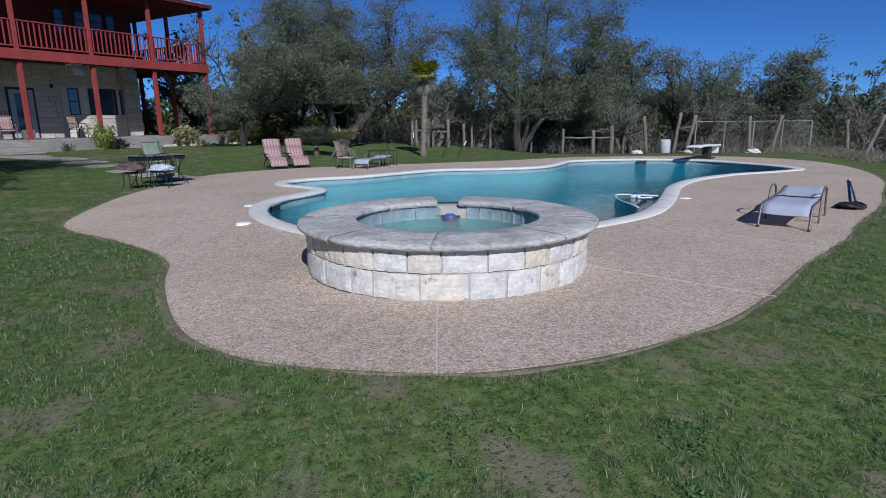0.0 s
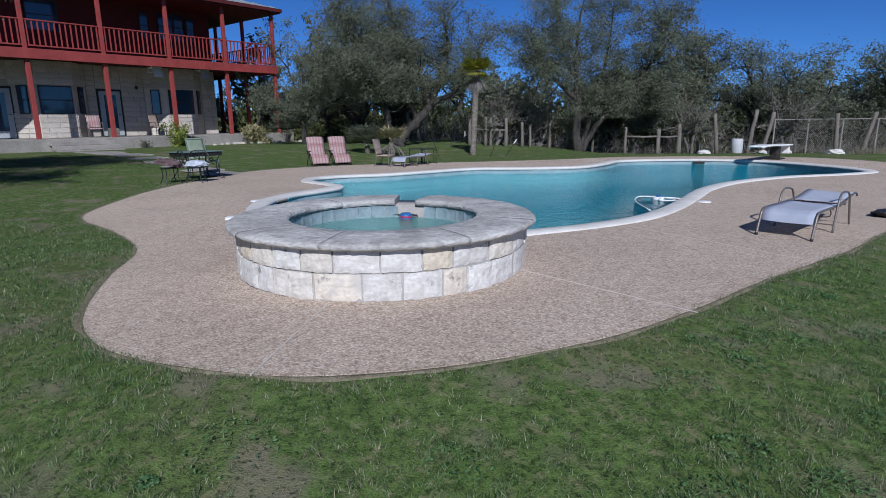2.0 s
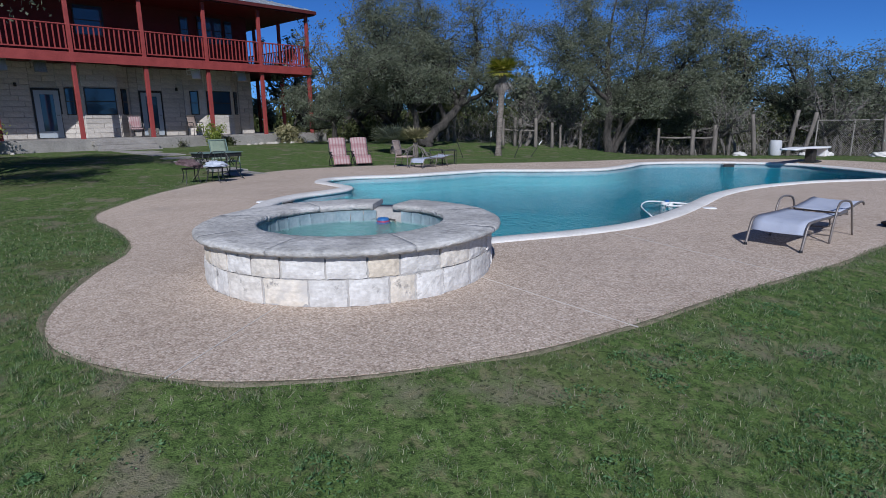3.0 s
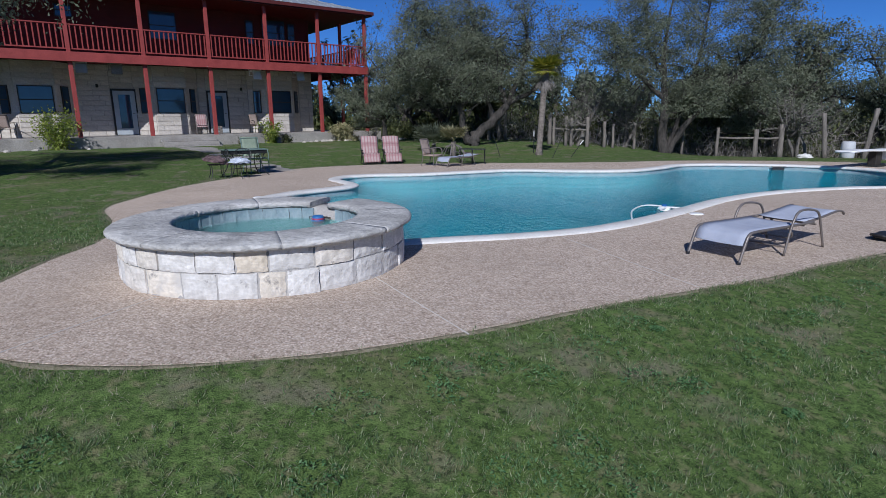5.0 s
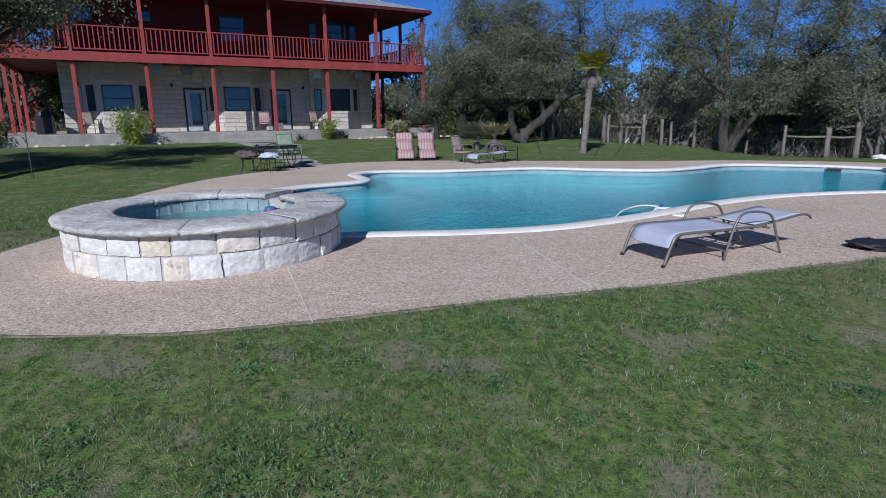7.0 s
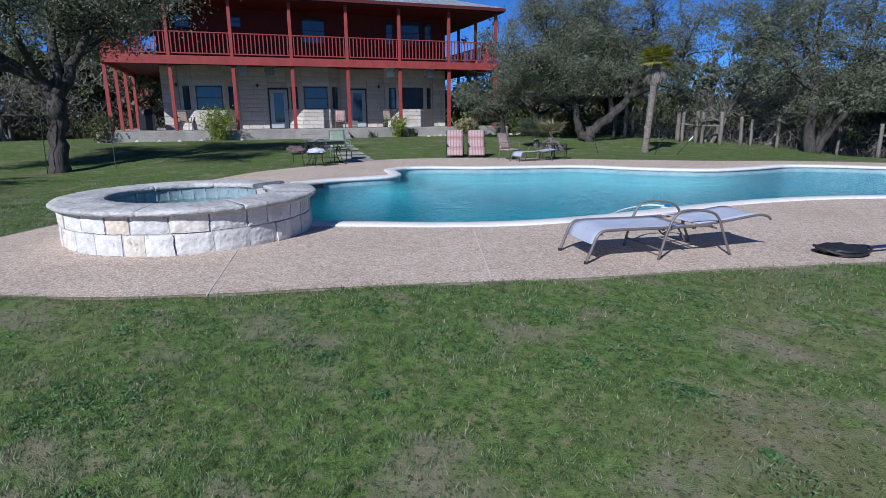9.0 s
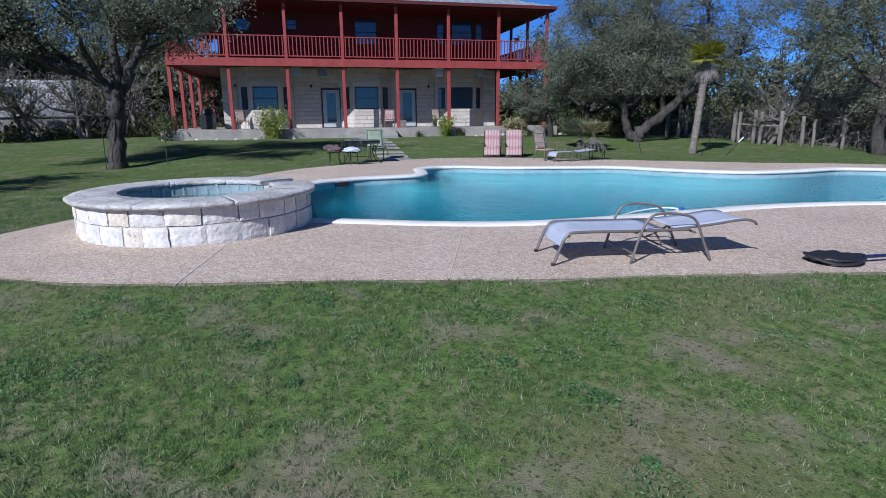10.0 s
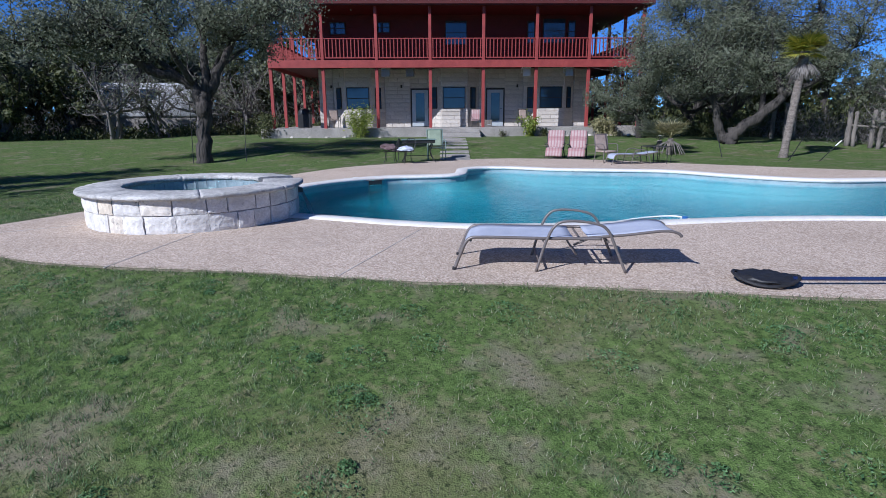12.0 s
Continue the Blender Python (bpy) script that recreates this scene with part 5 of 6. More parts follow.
part("pole", tube([c + d * 0.20 + Vector((0, 0, 0.04)), c + d * 0.20 + shaft * 4.7 + Vector((0, 0, 0.0))], 0.017, 8), M["navy"], net, "dark blue pole")
part("handle_sleeve", tube([c + d * 0.20 + shaft * 4.3 + Vector((0, 0, 0.004)), c + d * 0.20 + shaft * 4.72 + Vector((0, 0, 0.0))], 0.021, 8), M["white"], net)

for x, y in ((-3.22, 10.2), (-2.74, 8.5), (4.30, 10.70)):
    z = 0.0
    cap = part("deck_cap", lathe(((0.0, 0.016), (0.085, 0.014), (0.105, 0.006), (0.11, -0.05)), 20), M["white"])
    cap.matrix_basis = pose(x, y, z)
    tagged(soft(cap), "round white plastic cap set in the deck", "deck cap", "deck caps")

hose = part("pool_cleaner_hose", bent([(3.42, 10.5, -0.12), (3.36, 11.5, -0.115), (3.55, 12.15, -0.11), (3.95, 12.05, -0.115), (4.1, 11.75, -0.12), (3.8, 11.65, -0.11), (3.95, 12.0, -0.105), (4.35, 11.9, -0.12)], 0.014), M["white"])
tagged(soft(hose), "white floating hose of a pool cleaner", "pool hose")
clean = thing("pool_cleaner", "white and blue pool cleaner floating at the surface", "pool cleaner", pose(3.85, 12.0, -0.14) @ Matrix.Scale(0.75, 4))
soft(part("body", lathe(((0.0, 0.07), (0.10, 0.06), (0.15, 0.01), (0.12, -0.06), (0, -0.08)), 16), M["white"], clean))
part("collar", lathe(((0.05, 0.06), (0.06, 0.11), (0.03, 0.12), (0, 0.12)), 12), M["blue"], clean)

floater = thing("chlorine_floater", "round blue and red chlorine floater by the spillway", "pool floater", pose(0.14, 7.10, 0.262) @ Matrix.Scale(0.82, 4))
soft(part("body", lathe(((0.0, 0.09), (0.07, 0.085), (0.085, 0.06), (0.085, 0.05)), 18), M["blue"], floater))
part("band", lathe(((0.087, 0.052), (0.09, 0.04), (0.087, 0.028)), 18), M["pink"], floater, "red band")
soft(part("float_ring", lathe(((0.086, 0.03), (0.105, 0.01), (0.09, -0.02), (0.0, -0.03)), 18), M["blue"], floater))

# spill from the spa
fall = ribbon([[(0.0 + w, 1.46 + 0.02 * k + 0.03 * math.sqrt(k), 0.30 - 0.072 * k) for k in range(7)] for w in (-0.10, -0.04, 0.02, 0.08)])
sheet = part("spill", fall, M["foam"], spa, "thin sheet of falling water")
sheet.visible_shadow = False

for x, y, a in ((6.85, 20.93 - COPE, 2), (-2.89, 10.5, 84)):
    sk = thing("skimmer", "dark skimmer opening in the pool wall", "skimmer", pose(x, y, -0.10, 0, 0, a))
    part("mouth", box(0.30, 0.05, 0.10, (0, 0, 0)), M["black"], sk)
    part("lip", box(0.38, 0.06, 0.02, (0, 0, 0.07)), M["concrete"], sk)

board = thing("diving_board", "white diving board on a dark stand", "diving board", pose(9.25, 21.05, 0.0, 0, 0, 232))
soft(part("board", panel([(-0.95, 0.46), (0.0, 0.47), (1.0, 0.50), (1.75, 0.485)], 0.46, 0.05), M["white"], board))
board.matrix_basis = pose(9.25, 21.05, 0.0, 0, 0, 142)
part("stand", box(0.24, 0.30, 0.40, (0, 0.0, 0.21), bevel=0.03), M["frame_dark"], board)
part("base_plate", box(0.44, 0.62, 0.04, (0, 0, 0.02), bevel=0.01), M["iron"], board)
part("rear_block", box(0.34, 0.16, 0.30, (0, -0.8, 0.30), bevel=0.02), M["white"], board, "white end block")

barrel = thing("plastic_barrel", "pale grey plastic barrel at the fence", "barrel", pose(10.1, 27.3, gz(10.1, 27.3)) @ Matrix.Scale(0.8, 4))
soft(part("body", lathe(((0.0, 0.0), (0.26, 0.0), (0.29, 0.06), (0.30, 0.45), (0.28, 0.72), (0.24, 0.78), (0, 0.78)), 20), M["concrete_pale"], barrel))
for x, y, s in ((8.6, 26.6, 0.5), (11.6, 26.2, 0.6), (12.6, 24.4, 0.6), (11.2, 27.4, 0.5)):
    rock = crumple("rock", "coping", pose(x, y, gz(x, y) + 0.05, 0, 0, x * 40), x, 0.5 * s, 0.3 * s, 0.22 * s, "pale limestone rock in the grass")
    rock["category"] = "rock"

# ---- fences ----
def fence_post(x, y, h, r, lean=0.0, label="weathered grey cedar fence post", group="fence posts"):
    rng = random.Random(int(x * 100))
    pts = [(x + lean * k / 5 + rng.uniform(-0.012, 0.012), y + rng.uniform(-0.012, 0.012), gz(x, y) - 0.1 + (h + 0.1) * k / 5) for k in range(6)]
    ob = part("fence_post", tube(pts, [r * (1.1 - 0.04 * k) for k in range(6)], 8), M["post_wood"])
    return tagged(soft(ob), label, "fence post", group)


def fence_rail(a, b, r=0.045):
    ob = part("fence_rail", tube([a, ((a[0] + b[0]) / 2, (a[1] + b[1]) / 2, (a[2] + b[2]) / 2 - 0.03), b], r, 7), M["post_wood"])
    return tagged(soft(ob), "weathered grey cedar rail between posts", "fence rail", "fence rails")


for x, y, h, r in ((-1.65, 30, 1.45, 0.10), (-1.45, 30, 1.3, 0.07), (-0.85, 30, 1.4, 0.08), (-0.6, 30, 1.35, 0.07), (0.15, 30, 1.4, 0.09), (0.95, 30, 1.2, 0.08), (1.35, 30, 1.1, 0.06), (2.3, 30.2, 1.2, 0.07),
                   (-5.05, 31, 1.5, 0.09), (-4.5, 31, 1.5, 0.09), (-4.15, 31, 1.45, 0.08), (5.75, 29.0, 1.2, 0.07), (7.2, 28.9, 1.15, 0.10), (8.15, 29.1, 1.35, 0.11), (8.9, 30, 1.2, 0.08),
                   (3.2, 30.5, 1.1, 0.06), (4.4, 30.3, 1.1, 0.06)):
    fence_post(x, y, h, r)
for a, b in (((-1.65, 30), (0.15, 30)), ((-4.5, 31), (-4.15, 31)), ((5.75, 29.0), (7.2, 28.9)), ((7.2, 28.9), (8.15, 29.1))):
    fence_rail((*a, gz(*a) + 0.78), (*b, gz(*b) + 0.80))
link = thing("chain_link_fence", "sagging grey chain-link fence with thin posts", "fence")
FX0, FX1, FY = 12.0, 17.5, 28.6
for k in range(5):
    x = FX0 + (FX1 - FX0) * k / 4
    part("post", tube([(x, FY, gz(x, FY) - 0.1), (x, FY, gz(x, FY) + 1.5)], 0.03, 6), M["concrete"], link)
part("top_rail", tube([(FX0, FY, gz(FX0, FY) + 1.48), (FX1, FY, gz(FX1, FY) + 1.48)], 0.02, 6), M["concrete"], link)
bm = bmesh.new()
for k in range(64):
    x = FX0 + k * (FX1 - FX0) / 64
    for sgn in (-1, 1):
        xe = min(max(x + sgn * 1.4, FX0), FX1)
        z0, ln = gz(x, FY), abs(xe - x)
        if ln > 0.1:
            tube([(x, FY, z0 + 0.04), (xe, FY, z0 + 0.04 + ln)], 0.004, 3, bm, caps=False)
part("mesh", bm, M["concrete"], link)["kind"] = "stuff"
for x, y, h, lean in ((9.6, 28.3, 1.75, -0.2), (10.9, 28.4, 1.9, 0.25), (11.5, 28.4, 1.8, 0.35), (14.4, 28.2, 1.7, -0.1), (15.3, 28.0, 1.7, 0.4), (18.6, 27.5, 1.6, -0.2), (19.3, 27.4, 1.9, 0.7)):
    fence_post(x, y, h, 0.09, lean, "forked grey cedar trunk at the fence", "cedar trunks")

# ---- palms and shrubs ----
def fan(rng, base, way, reach, count, spread_a, width):
    """Corner arrays of one fan frond: slender leaflets radiating at the end of a stalk."""
    way = Vector(way).normalized()
    side = way.cross(Vector((0, 0, 1)))
    side = side.normalized() if side.length > 0.01 else Vector((1, 0, 0))
    hub, v = Vector(base) + way * reach * 0.35, []
    for k in range(count):
        a = (k / (count - 1) - 0.5) * 2 * spread_a
        d = (way * math.cos(a) + side * math.sin(a)).normalized()
        ln = reach * 0.65 * (0.75 + 0.25 * math.cos(a)) * rng.uniform(0.85, 1.1)
        droop = Vector((0, 0, -0.18 * ln * rng.uniform(0.3, 1.2)))
        across = d.cross(way.cross(side)).normalized() * width
        v += [hub, hub + d * ln * 0.5 + across, hub + d * ln + droop, hub + d * ln * 0.5 - across]
    st = side * 0.008
    v += [Vector(base) - st, Vector(base) + st, hub + st, hub - st]
    return [tuple(p) for p in v]


def palm_head(name, seed, z, n, reach, mat, parent, lo=-0.3, hi=1.3, width=0.018, count=22, spread_a=1.6):
    rng, v = random.Random(seed), []
    for k in range(n):
        a, up = k * 2.4 + rng.uniform(-0.2, 0.2), rng.uniform(lo, hi)
        v += fan(rng, (0, 0, z), (math.cos(a), math.sin(a), up), reach * rng.uniform(0.85, 1.1), count, spread_a, width)
    return flat_mesh(name, v, np.arange(len(v)).reshape(-1, 4), M[mat], parent)


palm = thing("fan_palm", "tall fan palm with yellowing fronds, dead skirt and shaggy trunk", "palm tree", pose(-0.85, 23.8, gz(-0.85, 23.8)))
rng = random.Random(8)
pts = [(0.1 * k / 12, 0.34 * k / 12, -0.1 + 3.3 * k / 12) for k in range(13)]
soft(part("trunk", tube(pts, [0.17 if k == 0 else 0.11 + 0.014 * (k % 2) + 0.02 * (k > 9) for k in range(13)], 12), M["palm_bark"], palm))
hd = palm_head("fronds", 2, 3.2, 30, 0.85, "palm_leaf", palm, -0.35, 1.3, 0.022)
hd.matrix_basis = pose(0.1, 0.33, 0)
sk = palm_head("dead_skirt", 5, 3.1, 26, 0.8, "twig", palm, -4.0, -0.35, 0.012, 9, 0.6)
sk.matrix_basis = pose(0.1, 0.32, 0)

for nm, x, y, z, n, reach, mat, lb, lo in (("small_palm", -3.75, 22.1, 0.55, 22, 0.85, "leaf_straw", "small straw-coloured fan palm with bare stalks", 0.6), ("small_palm", -5.0, 23.2, 0.35, 30, 1.25, "leaf", "low dark green fan palm on the lawn", 0.4)):
    p = thing(nm, lb, "palm", pose(x, y, gz(x, y)))
    soft(part("stem", tube([(0, 0, -0.05), (0, 0, z)], [0.13, 0.09], 8), M["palm_bark"], p))
    palm_head("fronds", int(z * 100), z, n, reach, mat, p, lo, 1.6, 0.02)
    if nm == "small_palm" and z > 0.5:
        bm, rg = bmesh.new(), random.Random(3)
        for k in range(14):
            a = k * 2.4
            tube([(0, 0, 0.5), (0.3 * math.cos(a), 0.3 * math.sin(a), 0.35), (0.5 * math.cos(a), 0.5 * math.sin(a), 0.03)], 0.014, 4, bm)
        part("dead_stalks", bm, M["bark_pale"], p)["kind"] = "stuff"


def shrub(name, x, y, z, w, h, n, size, mat, label, seed, stems=9):
    """A bush: stems from one root and many small leaves."""
    t = thing(name, label, "shrub", pose(x, y, z))
    rng, g, bm, tips = random.Random(seed), np.random.default_rng(seed), bmesh.new(), []
    for k in range(stems):
        a, o = k * 2.4, rng.uniform(0.2, 1.0)
        p, r, _ = limb(rng, (0, 0, -0.05), (math.cos(a) * o * w / h, math.sin(a) * o * w / h, 1), h * rng.uniform(0.75, 1.05), 0.015, 0.004, 0.16, 0.0, 6)
        tube(p, r, 4, bm)
        tips += p[1:]
    part("stems", bm, M["bark_pale"], t)["kind"] = "stuff"
    tips = np.array([tuple(q) for q in tips])
    if n:
        c = tips[g.integers(0, len(tips), n)] + g.normal(size=(n, 3)) * (w * 0.17, w * 0.17, h * 0.09)
        c[:, 2] = np.maximum(c[:, 2], 0.03)
        v, f = leaves(g, c, size)
        flat_mesh("foliage", v, f, M[mat], t)["kind"] = "stuff"
    return t


def hw(u, n):
    p = HOUSE @ Vector((u, n, 0))
    return p.x, p.y, gz(p.x, p.y)


shrub("bright_shrub", *hw(3.2, -0.85), 0.55, 1.15, 1500, 0.055, "leaf_bright", "bright yellow-green shrub by the terrace", 4)
shrub("bright_shrub", *hw(12.0, -0.85), 0.9, 1.55, 2600, 0.055, "leaf_bright", "tall light green shrub before the terrace", 6, 14)
shrub("tan_bush", *hw(-0.7, -0.9), 0.75, 0.95, 3500, 0.07, "leaf_straw", "rounded tan-green grassy bush by the terrace corner", 9, 16)
shrub("bare_bush", *hw(-2.4, -1.3), 0.7, 1.1, 120, 0.04, "leaf_straw", "bare twiggy shrub beside the terrace", 12, 30)
shrub("bare_bush", *hw(4.6, -0.6), 0.35, 0.4, 300, 0.03, "leaf_warm", "small dry shrub at the terrace foot", 13, 16)
shrub("green_bush", *hw(2.4, -0.75), 0.4, 0.45, 500, 0.05, "leaf_warm", "low dark shrub at the terrace foot", 14, 10)
shrub("green_bush", *hw(17.0, -0.3), 0.8, 1.3, 1500, 0.06, "leaf_warm", "dark green shrub at the terrace end", 15, 12)
rng = random.Random(21)
for k in range(26):
    x, y, z = hw(-4.5 + k * 0.32 + rng.uniform(-0.1, 0.1), -1.15 + rng.uniform(-0.12, 0.12)) if k < 20 else hw(11 + (k - 20) * 0.9, -1.0)
    s = rng.uniform(0.07, 0.14)
    ob = crumple("stone", "house_stone", pose(x, y, z + 0.02, 0, 0, k * 37), k + 0.5, s, s * 0.8, s * 0.6, "pale edging stone along the bed")
    ob["category"], ob["group"] = "stone", "edging stones"

# path of worn slabs from the steps to the deck
path = thing("stone_path", "worn grey stone path across the lawn to the steps", "path", kind="structure")
a, b = Vector((-15.9, 21.3)), Vector((-6.35, 15.0))
n = 9
for k in range(n):
    c = a.lerp(b, (k + 0.5) / n)
    ob = part("slab", box((b - a).length / n - 0.03, 1.25 - 0.3 * k / n, 0.05, bevel=0.012), M["concrete"], path)
    ob.matrix_basis = pose(c.x, c.y, gz(c.x, c.y) - 0.014, 0, 0, math.degrees(math.atan2(b.y - a.y, b.x - a.x)))

# stakes
def stake(x, y, dx, dy, h, white, label):
    t = thing("garden_stake", label, "stake", pose(x, y, gz(x, y)), "stakes round the palm")
    part("rod", tube([(0, 0, -0.05), (dx, dy, h)], 0.013, 6), M["iron"], t)
    if white:
        part("tip", tube([(dx * 0.75, dy * 0.75, h * 0.75), (dx * 1.01, dy * 1.01, h * 1.01)], 0.017, 6), M["white"], t, "white painted tip")


stake(-1.95, 22.3, -0.35, 0.1, 0.85, False, "thin rusty stake leaning beside the palm")
stake(-1.3, 24.9, 0.0, 0.0, 0.9, True, "upright stake with a white tip")
stake(-0.1, 22.6, 0.3, 0.2, 0.75, False, "dark thin stake leaning beside the palm")
stake(0.45, 23.2, 0.42, 0.3, 0.6, True, "leaning stake with a white tip")
for x, y, dx, dy, h in ((-11.55, 8.2, 0.05, 0.05, 1.9), (-11.0, 9.75, -0.25, 0.1, 1.5)):
    stake(x, y, dx, dy, h, False, "dark iron stake standing by the oak")

# terrace and balcony furniture
def on_house(u, n, z, turn):
    return HOUSE @ pose(u, n, z, 0, 0, turn)


patio_chair(on_house(5.85, 1.2, TERRACE, 10), "plaid-cushioned armchair on the terrace", seat="plaid", group="terrace chairs")
patio_chair(on_house(3.1, 1.3, TERRACE, -15), "dark tube armchair with a tan seat on the terrace", frame="iron", seat="cushion_tan", cushion=False, group="terrace chairs")
patio_chair(on_house(13.6, 1.2, TERRACE, -20), "dark tube armchair with a tan seat on the terrace", frame="iron", seat="cushion_tan", cushion=False, group="terrace chairs")
tb = side_table(on_house(6.7, 1.1, TERRACE, 0), "iron side table on the terrace")
tb.scale = (1.8, 1.2, 1.3)
crate = thing("wooden_crate", "small brown wooden crate on the terrace", "crate", on_house(5.15, 1.1, TERRACE, 8))
for k in range(3):
    part("slat", box(0.40, 0.03, 0.11, (0, -0.16, 0.07 + 0.13 * k)), M["post_wood"], crate)
    part("slat", box(0.40, 0.03, 0.11, (0, 0.16, 0.07 + 0.13 * k)), M["post_wood"], crate)
for x in (-0.18, 0.18):
    part("end", box(0.03, 0.29, 0.37, (x, 0, 0.195)), M["post_wood"], crate)
grill = thing("barbecue_grill", "black lidded barbecue grill on the terrace", "grill", on_house(15.3, 1.6, TERRACE, 0))
soft(part("lid", lathe(((0.32, 0.78), (0.30, 0.95), (0.18, 1.05), (0, 1.07)), 18), M["black"], grill))
part("body", box(0.7, 0.5, 0.75, (0, 0, 0.40), bevel=0.03), M["black"], grill)


def balcony_chair(u, label, mat):
    t = thing("balcony_chair", label, "chair", on_house(u, 0.65, FLOOR2, 0), "balcony chairs")
    soft(part("seat", panel([(-0.24, 0.42), (0.0, 0.40), (0.22, 0.38)], 0.5, 0.03), M[mat], t))
    soft(part("backrest", panel([(0.2, 0.42), (0.27, 0.62), (0.33, 0.84)], 0.46, 0.03), M[mat], t))
    for x in (-1, 1):
        part("leg", tube([(x * 0.25, -0.24, 0), (x * 0.23, -0.2, 0.62)], 0.022, 6), M[mat], t)
        part("leg", tube([(x * 0.25, 0.3, 0), (x * 0.22, 0.2, 0.42)], 0.022, 6), M[mat], t)
        part("armrest", box(0.05, 0.48, 0.03, (x * 0.25, 0.0, 0.63), bevel=0.01), M[mat], t)
    t.scale = (0.95, 0.95, 0.95)
    return t


balcony_chair(3.2, "white plastic armchair on the balcony", "white")
balcony_chair(0.9, "pale tube armchair on the balcony", "concrete_pale")
balcony_chair(10.7, "pale slatted armchair on the balcony", "concrete_pale")
balcony_chair(9.4, "grey folded armchair on the balcony", "concrete")

# pale trailer beyond the oak
tr = thing("trailer", "white trailer half hidden behind bare trees", "trailer", pose(-35.5, 10.1, gz(-35.5, 10.1) + 1.0, 0, 0, 72))
soft(part("body", box(6.0, 2.4, 2.2, (0, 0, 1.3), bevel=0.12), M["concrete_pale"], tr))
part("skirt", box(5.8, 2.2, 1.25, (0, 0, -0.375)), M["concrete"], tr)
for k in range(2):
    part("window", box(0.9, 0.03, 0.6, (-2.3 + 2.2 * k, -1.205, 1.7)), M["glass"], tr)

# ---- wall stones ----
rngw = random.Random(31)
proto = {}


def wall_stone(w, h):
    key = (round(w, 2), round(h, 2))
    if key not in proto:
        bm = box(w - 0.012, 0.05, h - 0.012, bevel=0.012)
        me = bpy.data.meshes.new("stone")
        bm.to_mesh(me)
        bm.free()
        me.materials.append(M["house_stone"])
        proto[key] = me
    return proto[key]


wall_front = [o for o in house.children if o.name.startswith("wall")][0]


def lay(parent, m, x0, x1, z0, z1, course=0.2335):
    """Courses of stones of three lengths over a face, from x0 to x1 along the face's own x."""
    rows_n = max(1, round((z1 - z0) / course))
    h = (z1 - z0) / rows_n
    for r in range(rows_n):
        x, first = x0, True
        while x < x1 - 0.05:
            w = rngw.choice((0.5, 0.7, 0.9)) * (rngw.choice((0.5, 1)) if first else 1)
            first = False
            if x1 - x - w < 0.22:
                w = x1 - x
            ob = new("stone", wall_stone(w, h))
            ob.parent = parent
            ob.matrix_basis = m @ Matrix.Translation((x + w / 2, rngw.uniform(-0.004, 0.006), z0 + (r + 0.5) * h))
            x += w


front = pose(0, WALL - 0.01, 0)
for x0, x1, z0, z1 in ((XR, 0.08, TERRACE, 3.95), (3.02, 4.05, TERRACE, 3.95), (5.15, 5.53, TERRACE, 3.95), (9.45, 10.88, TERRACE, 3.95), (13.82, XL, TERRACE, 3.95), (4.05, 5.15, 2.93, 3.95), (8.47, 9.45, 2.93, 3.95)):
    lay(wall_front, front, x0, x1, z0, z1)
for b, x in zip([o for o in house.children if o.name.startswith("bay")], (1.55, 7.0, 12.35)):
    f = pose(0, BAY - 0.005, 0)
    lay(b, f, x - 0.72, x + 0.72, TERRACE, 1.82)
    lay(b, f, x - 0.72, x + 0.72, 3.0, 3.95)
    for s in (-1, 1):
        m = pose(x + s * (0.72 + 0.375), (BAY + WALL + 0.05) / 2 - 0.005, 0, 0, 0, s * math.degrees(math.atan2(WALL + 0.05 - BAY, 0.75)))
        lay(b, m, -0.53, 0.53, TERRACE, 1.82)
        lay(b, m, -0.53, 0.53, 3.0, 3.95)

# ---- grass ----
def lush(x, y):
    """Where the lawn is thick (high) or thin and dry (low)."""
    a = np.sin(0.9 * x + 1.3 * np.sin(0.7 * y)) * np.sin(1.1 * y + 0.8 * np.sin(1.2 * x + 1))
    b = np.sin(2.9 * x + 1.7 * np.sin(2.3 * y)) * np.sin(3.1 * y + 1.9 * np.sin(1.7 * x))
    c = np.sin(7 * x + 3 * np.sin(5 * y)) * np.sin(8 * y + 2 * np.sin(6 * x))
    return 0.45 * a + 0.35 * b + 0.3 * c


def ragged_edge(x, y):
    """How far from the deck the green turf begins."""
    return 0.05 + 0.05 * np.sin(5 * x + 3 * y) * np.sin(4 * y - 3 * x) + 0.13 * np.clip(np.sin(1.3 * x + 0.7 * y + 0.5) * np.sin(1.1 * y - x), 0, 1)


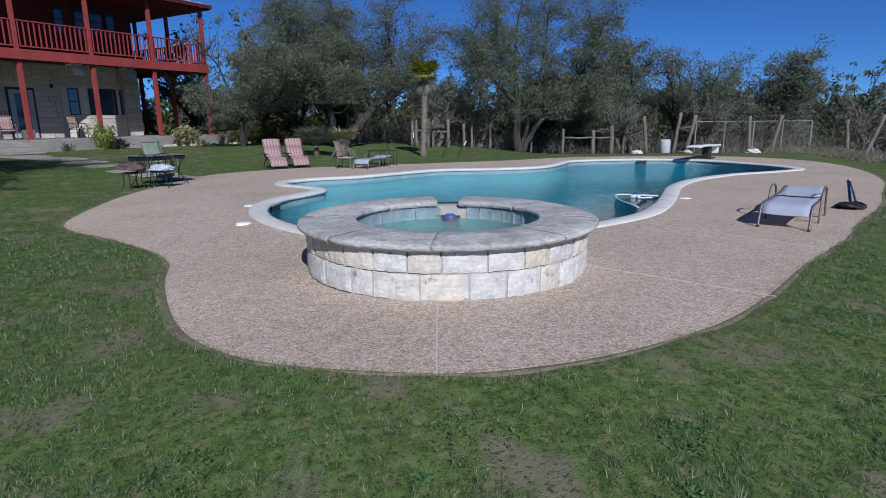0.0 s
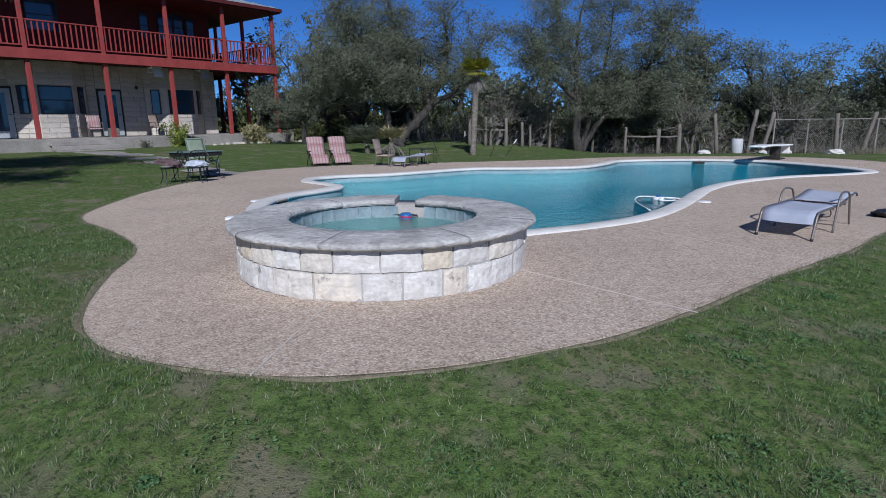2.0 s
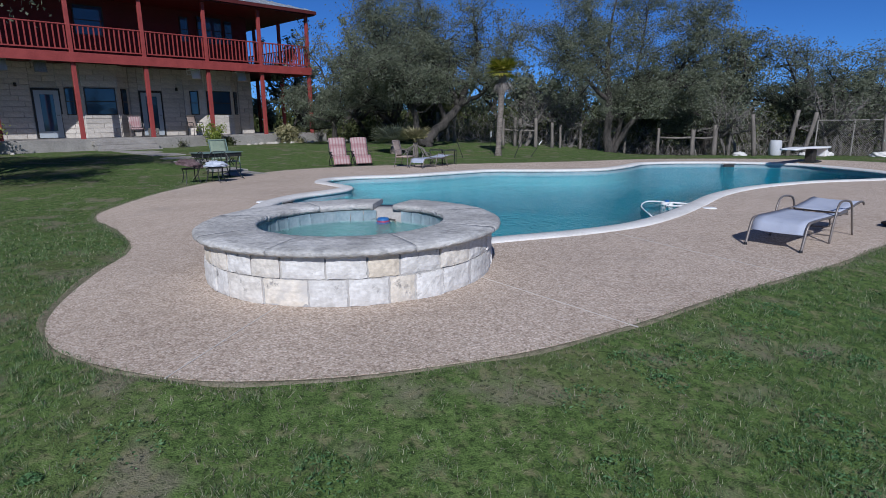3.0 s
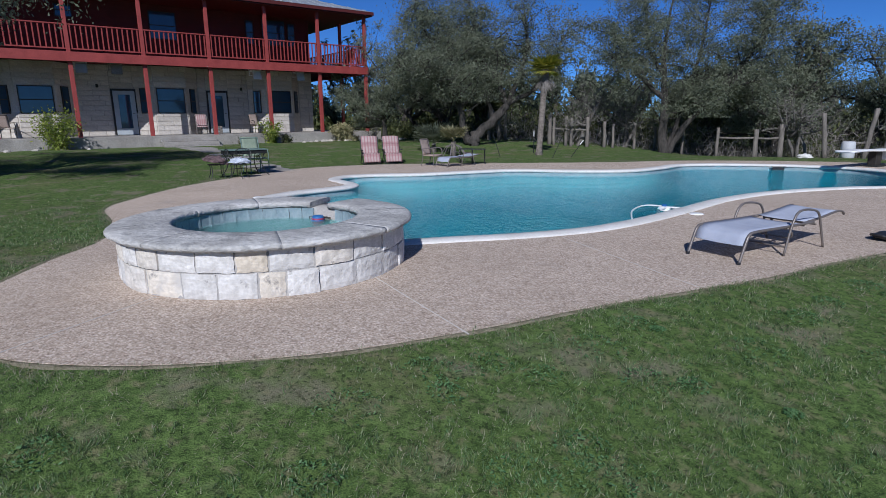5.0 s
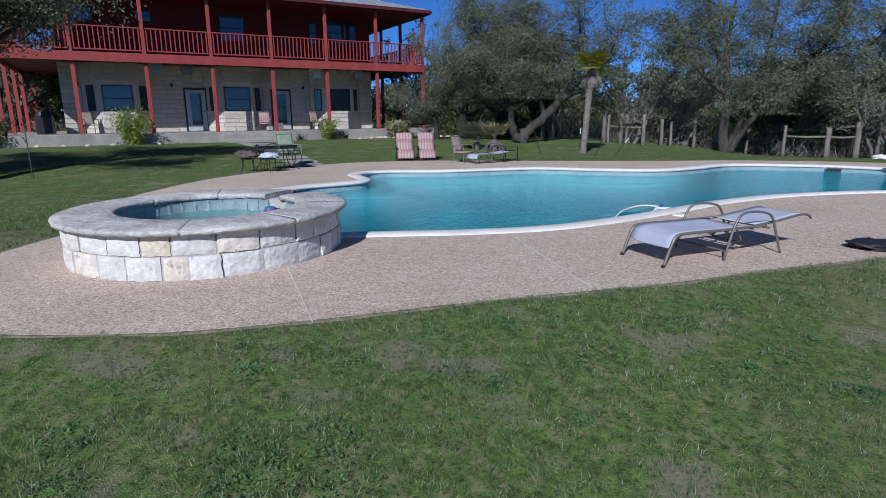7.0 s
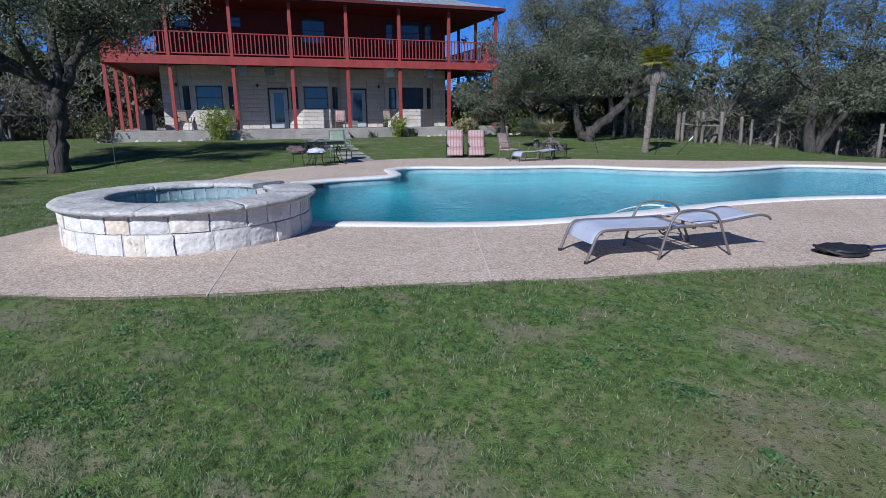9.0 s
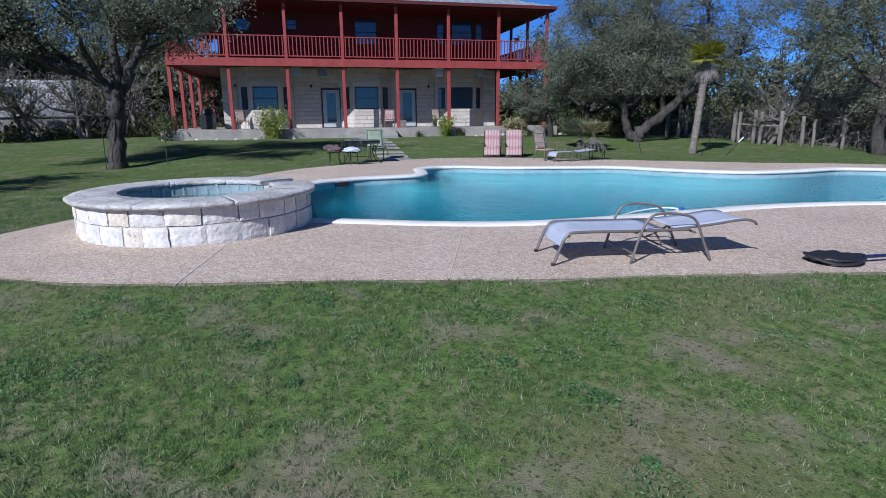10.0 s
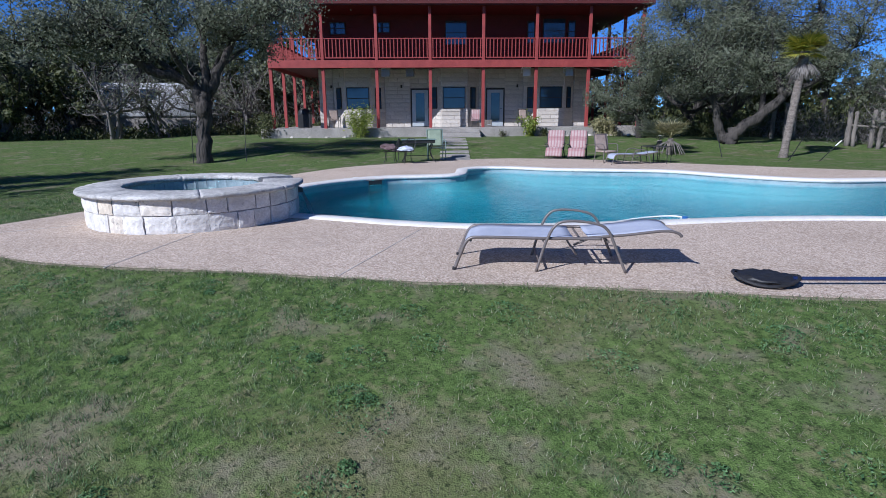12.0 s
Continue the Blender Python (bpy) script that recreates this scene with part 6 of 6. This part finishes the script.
def blades(name, seed, n, height, width, label, mat="blade", lo=-9.0, hi=9.0, flat=0.75, near=2.6):
    """Single blades over the near lawn, closest along its south side; lo and hi choose thick or thin turf."""
    g = np.random.default_rng(seed)
    t = g.uniform(-0.35, 1.25, n)
    off = near * g.exponential(1.0, n) - 0.2
    # an arc along the lawn's south side and the way across it to the deck
    ax, ay = 8.9 * t, 0.9 + 4.1 * np.clip(t, 0, 1.3) ** 1.7
    x, y = ax - 0.45 * off + g.normal(0, 0.5, n), ay + 0.9 * off + g.normal(0, 0.3, n)
    e = deck_distance(x, y)
    r = lush(x, y) + g.normal(0, 0.10, n)
    tuft = np.sin(21 * x + 4 * np.sin(13 * y)) * np.sin(19 * y + 4 * np.sin(15 * x)) + 0.8 * np.sin(9.5 * x + 3 * np.sin(6 * y)) * np.sin(8.5 * y + 3 * np.sin(7 * x))
    keep = (e > -0.015) & (r > lo) & (r < hi) & (y < 14) & (e > 0.6 * ragged_edge(x, y) - 0.02 + 0.05 * g.normal(0, 1, n)) & (e > -0.03) & (g.uniform(0, 1, n) < 0.55 + 0.6 * tuft)
    x, y, e, tuft = x[keep], y[keep], e[keep], tuft[keep]
    n = len(x)
    z = ground_z(x, y)
    # blades of one tuft lean alike
    a = 2.6 * np.sin(9 * x + 4 * np.sin(7 * y)) + 2.6 * np.sin(8 * y + 3 * np.sin(11 * x)) + g.normal(0, 0.9, n)
    lean = np.abs(g.normal(flat, 0.38, n)).clip(0, 1.5)
    h = height * g.uniform(0.45, 1.35, n) * np.clip(0.9 + 0.35 * tuft, 0.5, 1.5)
    c, s = np.cos(a), np.sin(a)
    base = np.stack([x, y, z - 0.004], 1)
    tip = base + np.stack([c * np.sin(lean) * h, s * np.sin(lean) * h, np.cos(lean) * h + 0.004], 1)
    b2 = g.uniform(0, math.tau, n)
    far = np.clip(np.hypot(x - ax[keep], y - ay[keep]) / 2.5, 1.0, 2.6)
    across = np.stack([np.cos(b2), np.sin(b2), np.zeros(n)], 1) * (width * far * g.uniform(0.6, 1.4, n))[:, None]
    v = np.stack([base - across, base + across, tip], 1).reshape(-1, 3)
    return tagged(flat_mesh(name, v, np.arange(n * 3).reshape(-1, 3), M[mat]), label, "grass", kind="stuff")


blades("grass", 1, 1250000, 0.034, 0.0021, "short green lawn blades in tufts", lo=-0.16, flat=0.85)
blades("dry_grass", 2, 380000, 0.034, 0.0019, "straw-coloured dead blades through the lawn", "dry_grass", hi=0.12, flat=1.25)
blades("weeds", 3, 190000, 0.022, 0.0046, "low clover and broad-leaved weeds in the lawn", "weed", lo=0.18, flat=1.05)


def weed_clumps(seed, n, per):
    """Low rosettes of broad leaves standing a little above the turf."""
    g = np.random.default_rng(seed)
    x, y = g.uniform(-3, 14, n * 5), g.uniform(-0.5, 9.5, n * 5)
    e = deck_distance(x, y)
    ok = (e > 0.32) & (e < 5.5) & (0.75 * x - 0.66 * y > -3.0)
    x, y = x[ok][:n], y[ok][:n]
    r = g.uniform(0.04, 0.24, len(x))
    k = np.repeat(np.arange(len(x)), per)
    a, d = g.uniform(0, math.tau, len(k)), np.sqrt(g.uniform(0, 1, len(k)))
    px, py = x[k] + np.cos(a) * d * r[k], y[k] + np.sin(a) * d * r[k] * g.uniform(0.6, 1.0)
    pz = ground_z(px, py) + 0.012 + (1 - d ** 2) * r[k] * 0.28 * g.uniform(0.4, 1.0, len(k))
    v, f = leaves(g, np.stack([px, py, pz], 1), 0.0095, 0.5)
    return tagged(flat_mesh("weeds", v, f, M["weed"]), "dark green clumps of broad-leaved weeds in the lawn", "weeds", kind="stuff")


weed_clumps(5, 190, 170)


def fringe(seed, per_metre):
    """Dry and green blades hanging over the deck's edge."""
    g = np.random.default_rng(seed)
    n = len(deck_np)
    a, b = deck_np, np.roll(deck_np, -1, 0)
    ln = np.hypot(*(b - a).T)
    k = np.repeat(np.arange(n), (ln * per_metre).astype(int) + 1)
    t = g.uniform(0, 1, len(k))
    p = a[k] + (b[k] - a[k]) * t[:, None]
    d = (b[k] - a[k]) / ln[k][:, None]
    out = np.stack([d[:, 1], -d[:, 0]], 1)
    width = ragged_edge(p[:, 0], p[:, 1])
    p = p + out * (g.uniform(-0.04, 1.25, len(k)) * (width + 0.03) + g.normal(0.0, 0.02, len(k)))[:, None]
    m = len(p)
    h, ang, lean = g.uniform(0.012, 0.034, m), g.uniform(0, math.tau, m), np.abs(g.normal(1.05, 0.35, m)).clip(0, 1.5)
    z = np.maximum(edge_z(p[:, 0], p[:, 1]) - 0.02, ground_z(p[:, 0], p[:, 1]))
    base = np.stack([p[:, 0], p[:, 1], z - 0.01], 1)
    tip = base + np.stack([np.cos(ang) * np.sin(lean) * h, np.sin(ang) * np.sin(lean) * h, np.cos(lean) * h + 0.01], 1)
    w = np.stack([-np.sin(ang), np.cos(ang), np.zeros(m)], 1) * 0.0022
    v = np.stack([base - w, base + w, tip], 1).reshape(-1, 3)
    for name, mat, sel, label in (("dry_grass", "dry_grass", np.arange(m) % 5 > 1, "dry brown grass lying along the deck's edge"), ("grass", "blade", np.arange(m) % 5 < 2, "green blades hanging over the deck's edge")):
        q = v.reshape(-1, 3, 3)[sel].reshape(-1, 3)
        tagged(flat_mesh(name, q, np.arange(len(q)).reshape(-1, 3), M[mat]), label, "grass", kind="stuff")


fringe(12, 1500)


def worn_strip():
    """Dry trodden soil and thatch between the deck and the turf, with a ragged outer edge."""
    line = spline([(p.x, p.y) for p in DECK], steps=5)
    pts = np.array([(p.x, p.y) for p in line])
    d = np.roll(pts, -1, 0) - np.roll(pts, 1, 0)
    d /= np.linalg.norm(d, axis=1)[:, None]
    out = np.stack([d[:, 1], -d[:, 0]], 1)
    w = 0.40 * ragged_edge(pts[:, 0], pts[:, 1]) + 0.012
    rows = []
    for f, lift in ((-0.4, -0.02), (0.0, 0.0), (0.5, 0.004), (1.0, 0.001), (1.3, -0.03)):
        q = pts + out * (w * f)[:, None]
        z = ground_z(q[:, 0], q[:, 1]) + lift
        rows.append([(a, b, c) for (a, b), c in zip(q, z)])
        rows[-1].append(rows[-1][0])
    soft(part("worn_edge", ribbon(rows), M["thatch"], ground, "dry brown thatch along the deck"))


worn_strip()
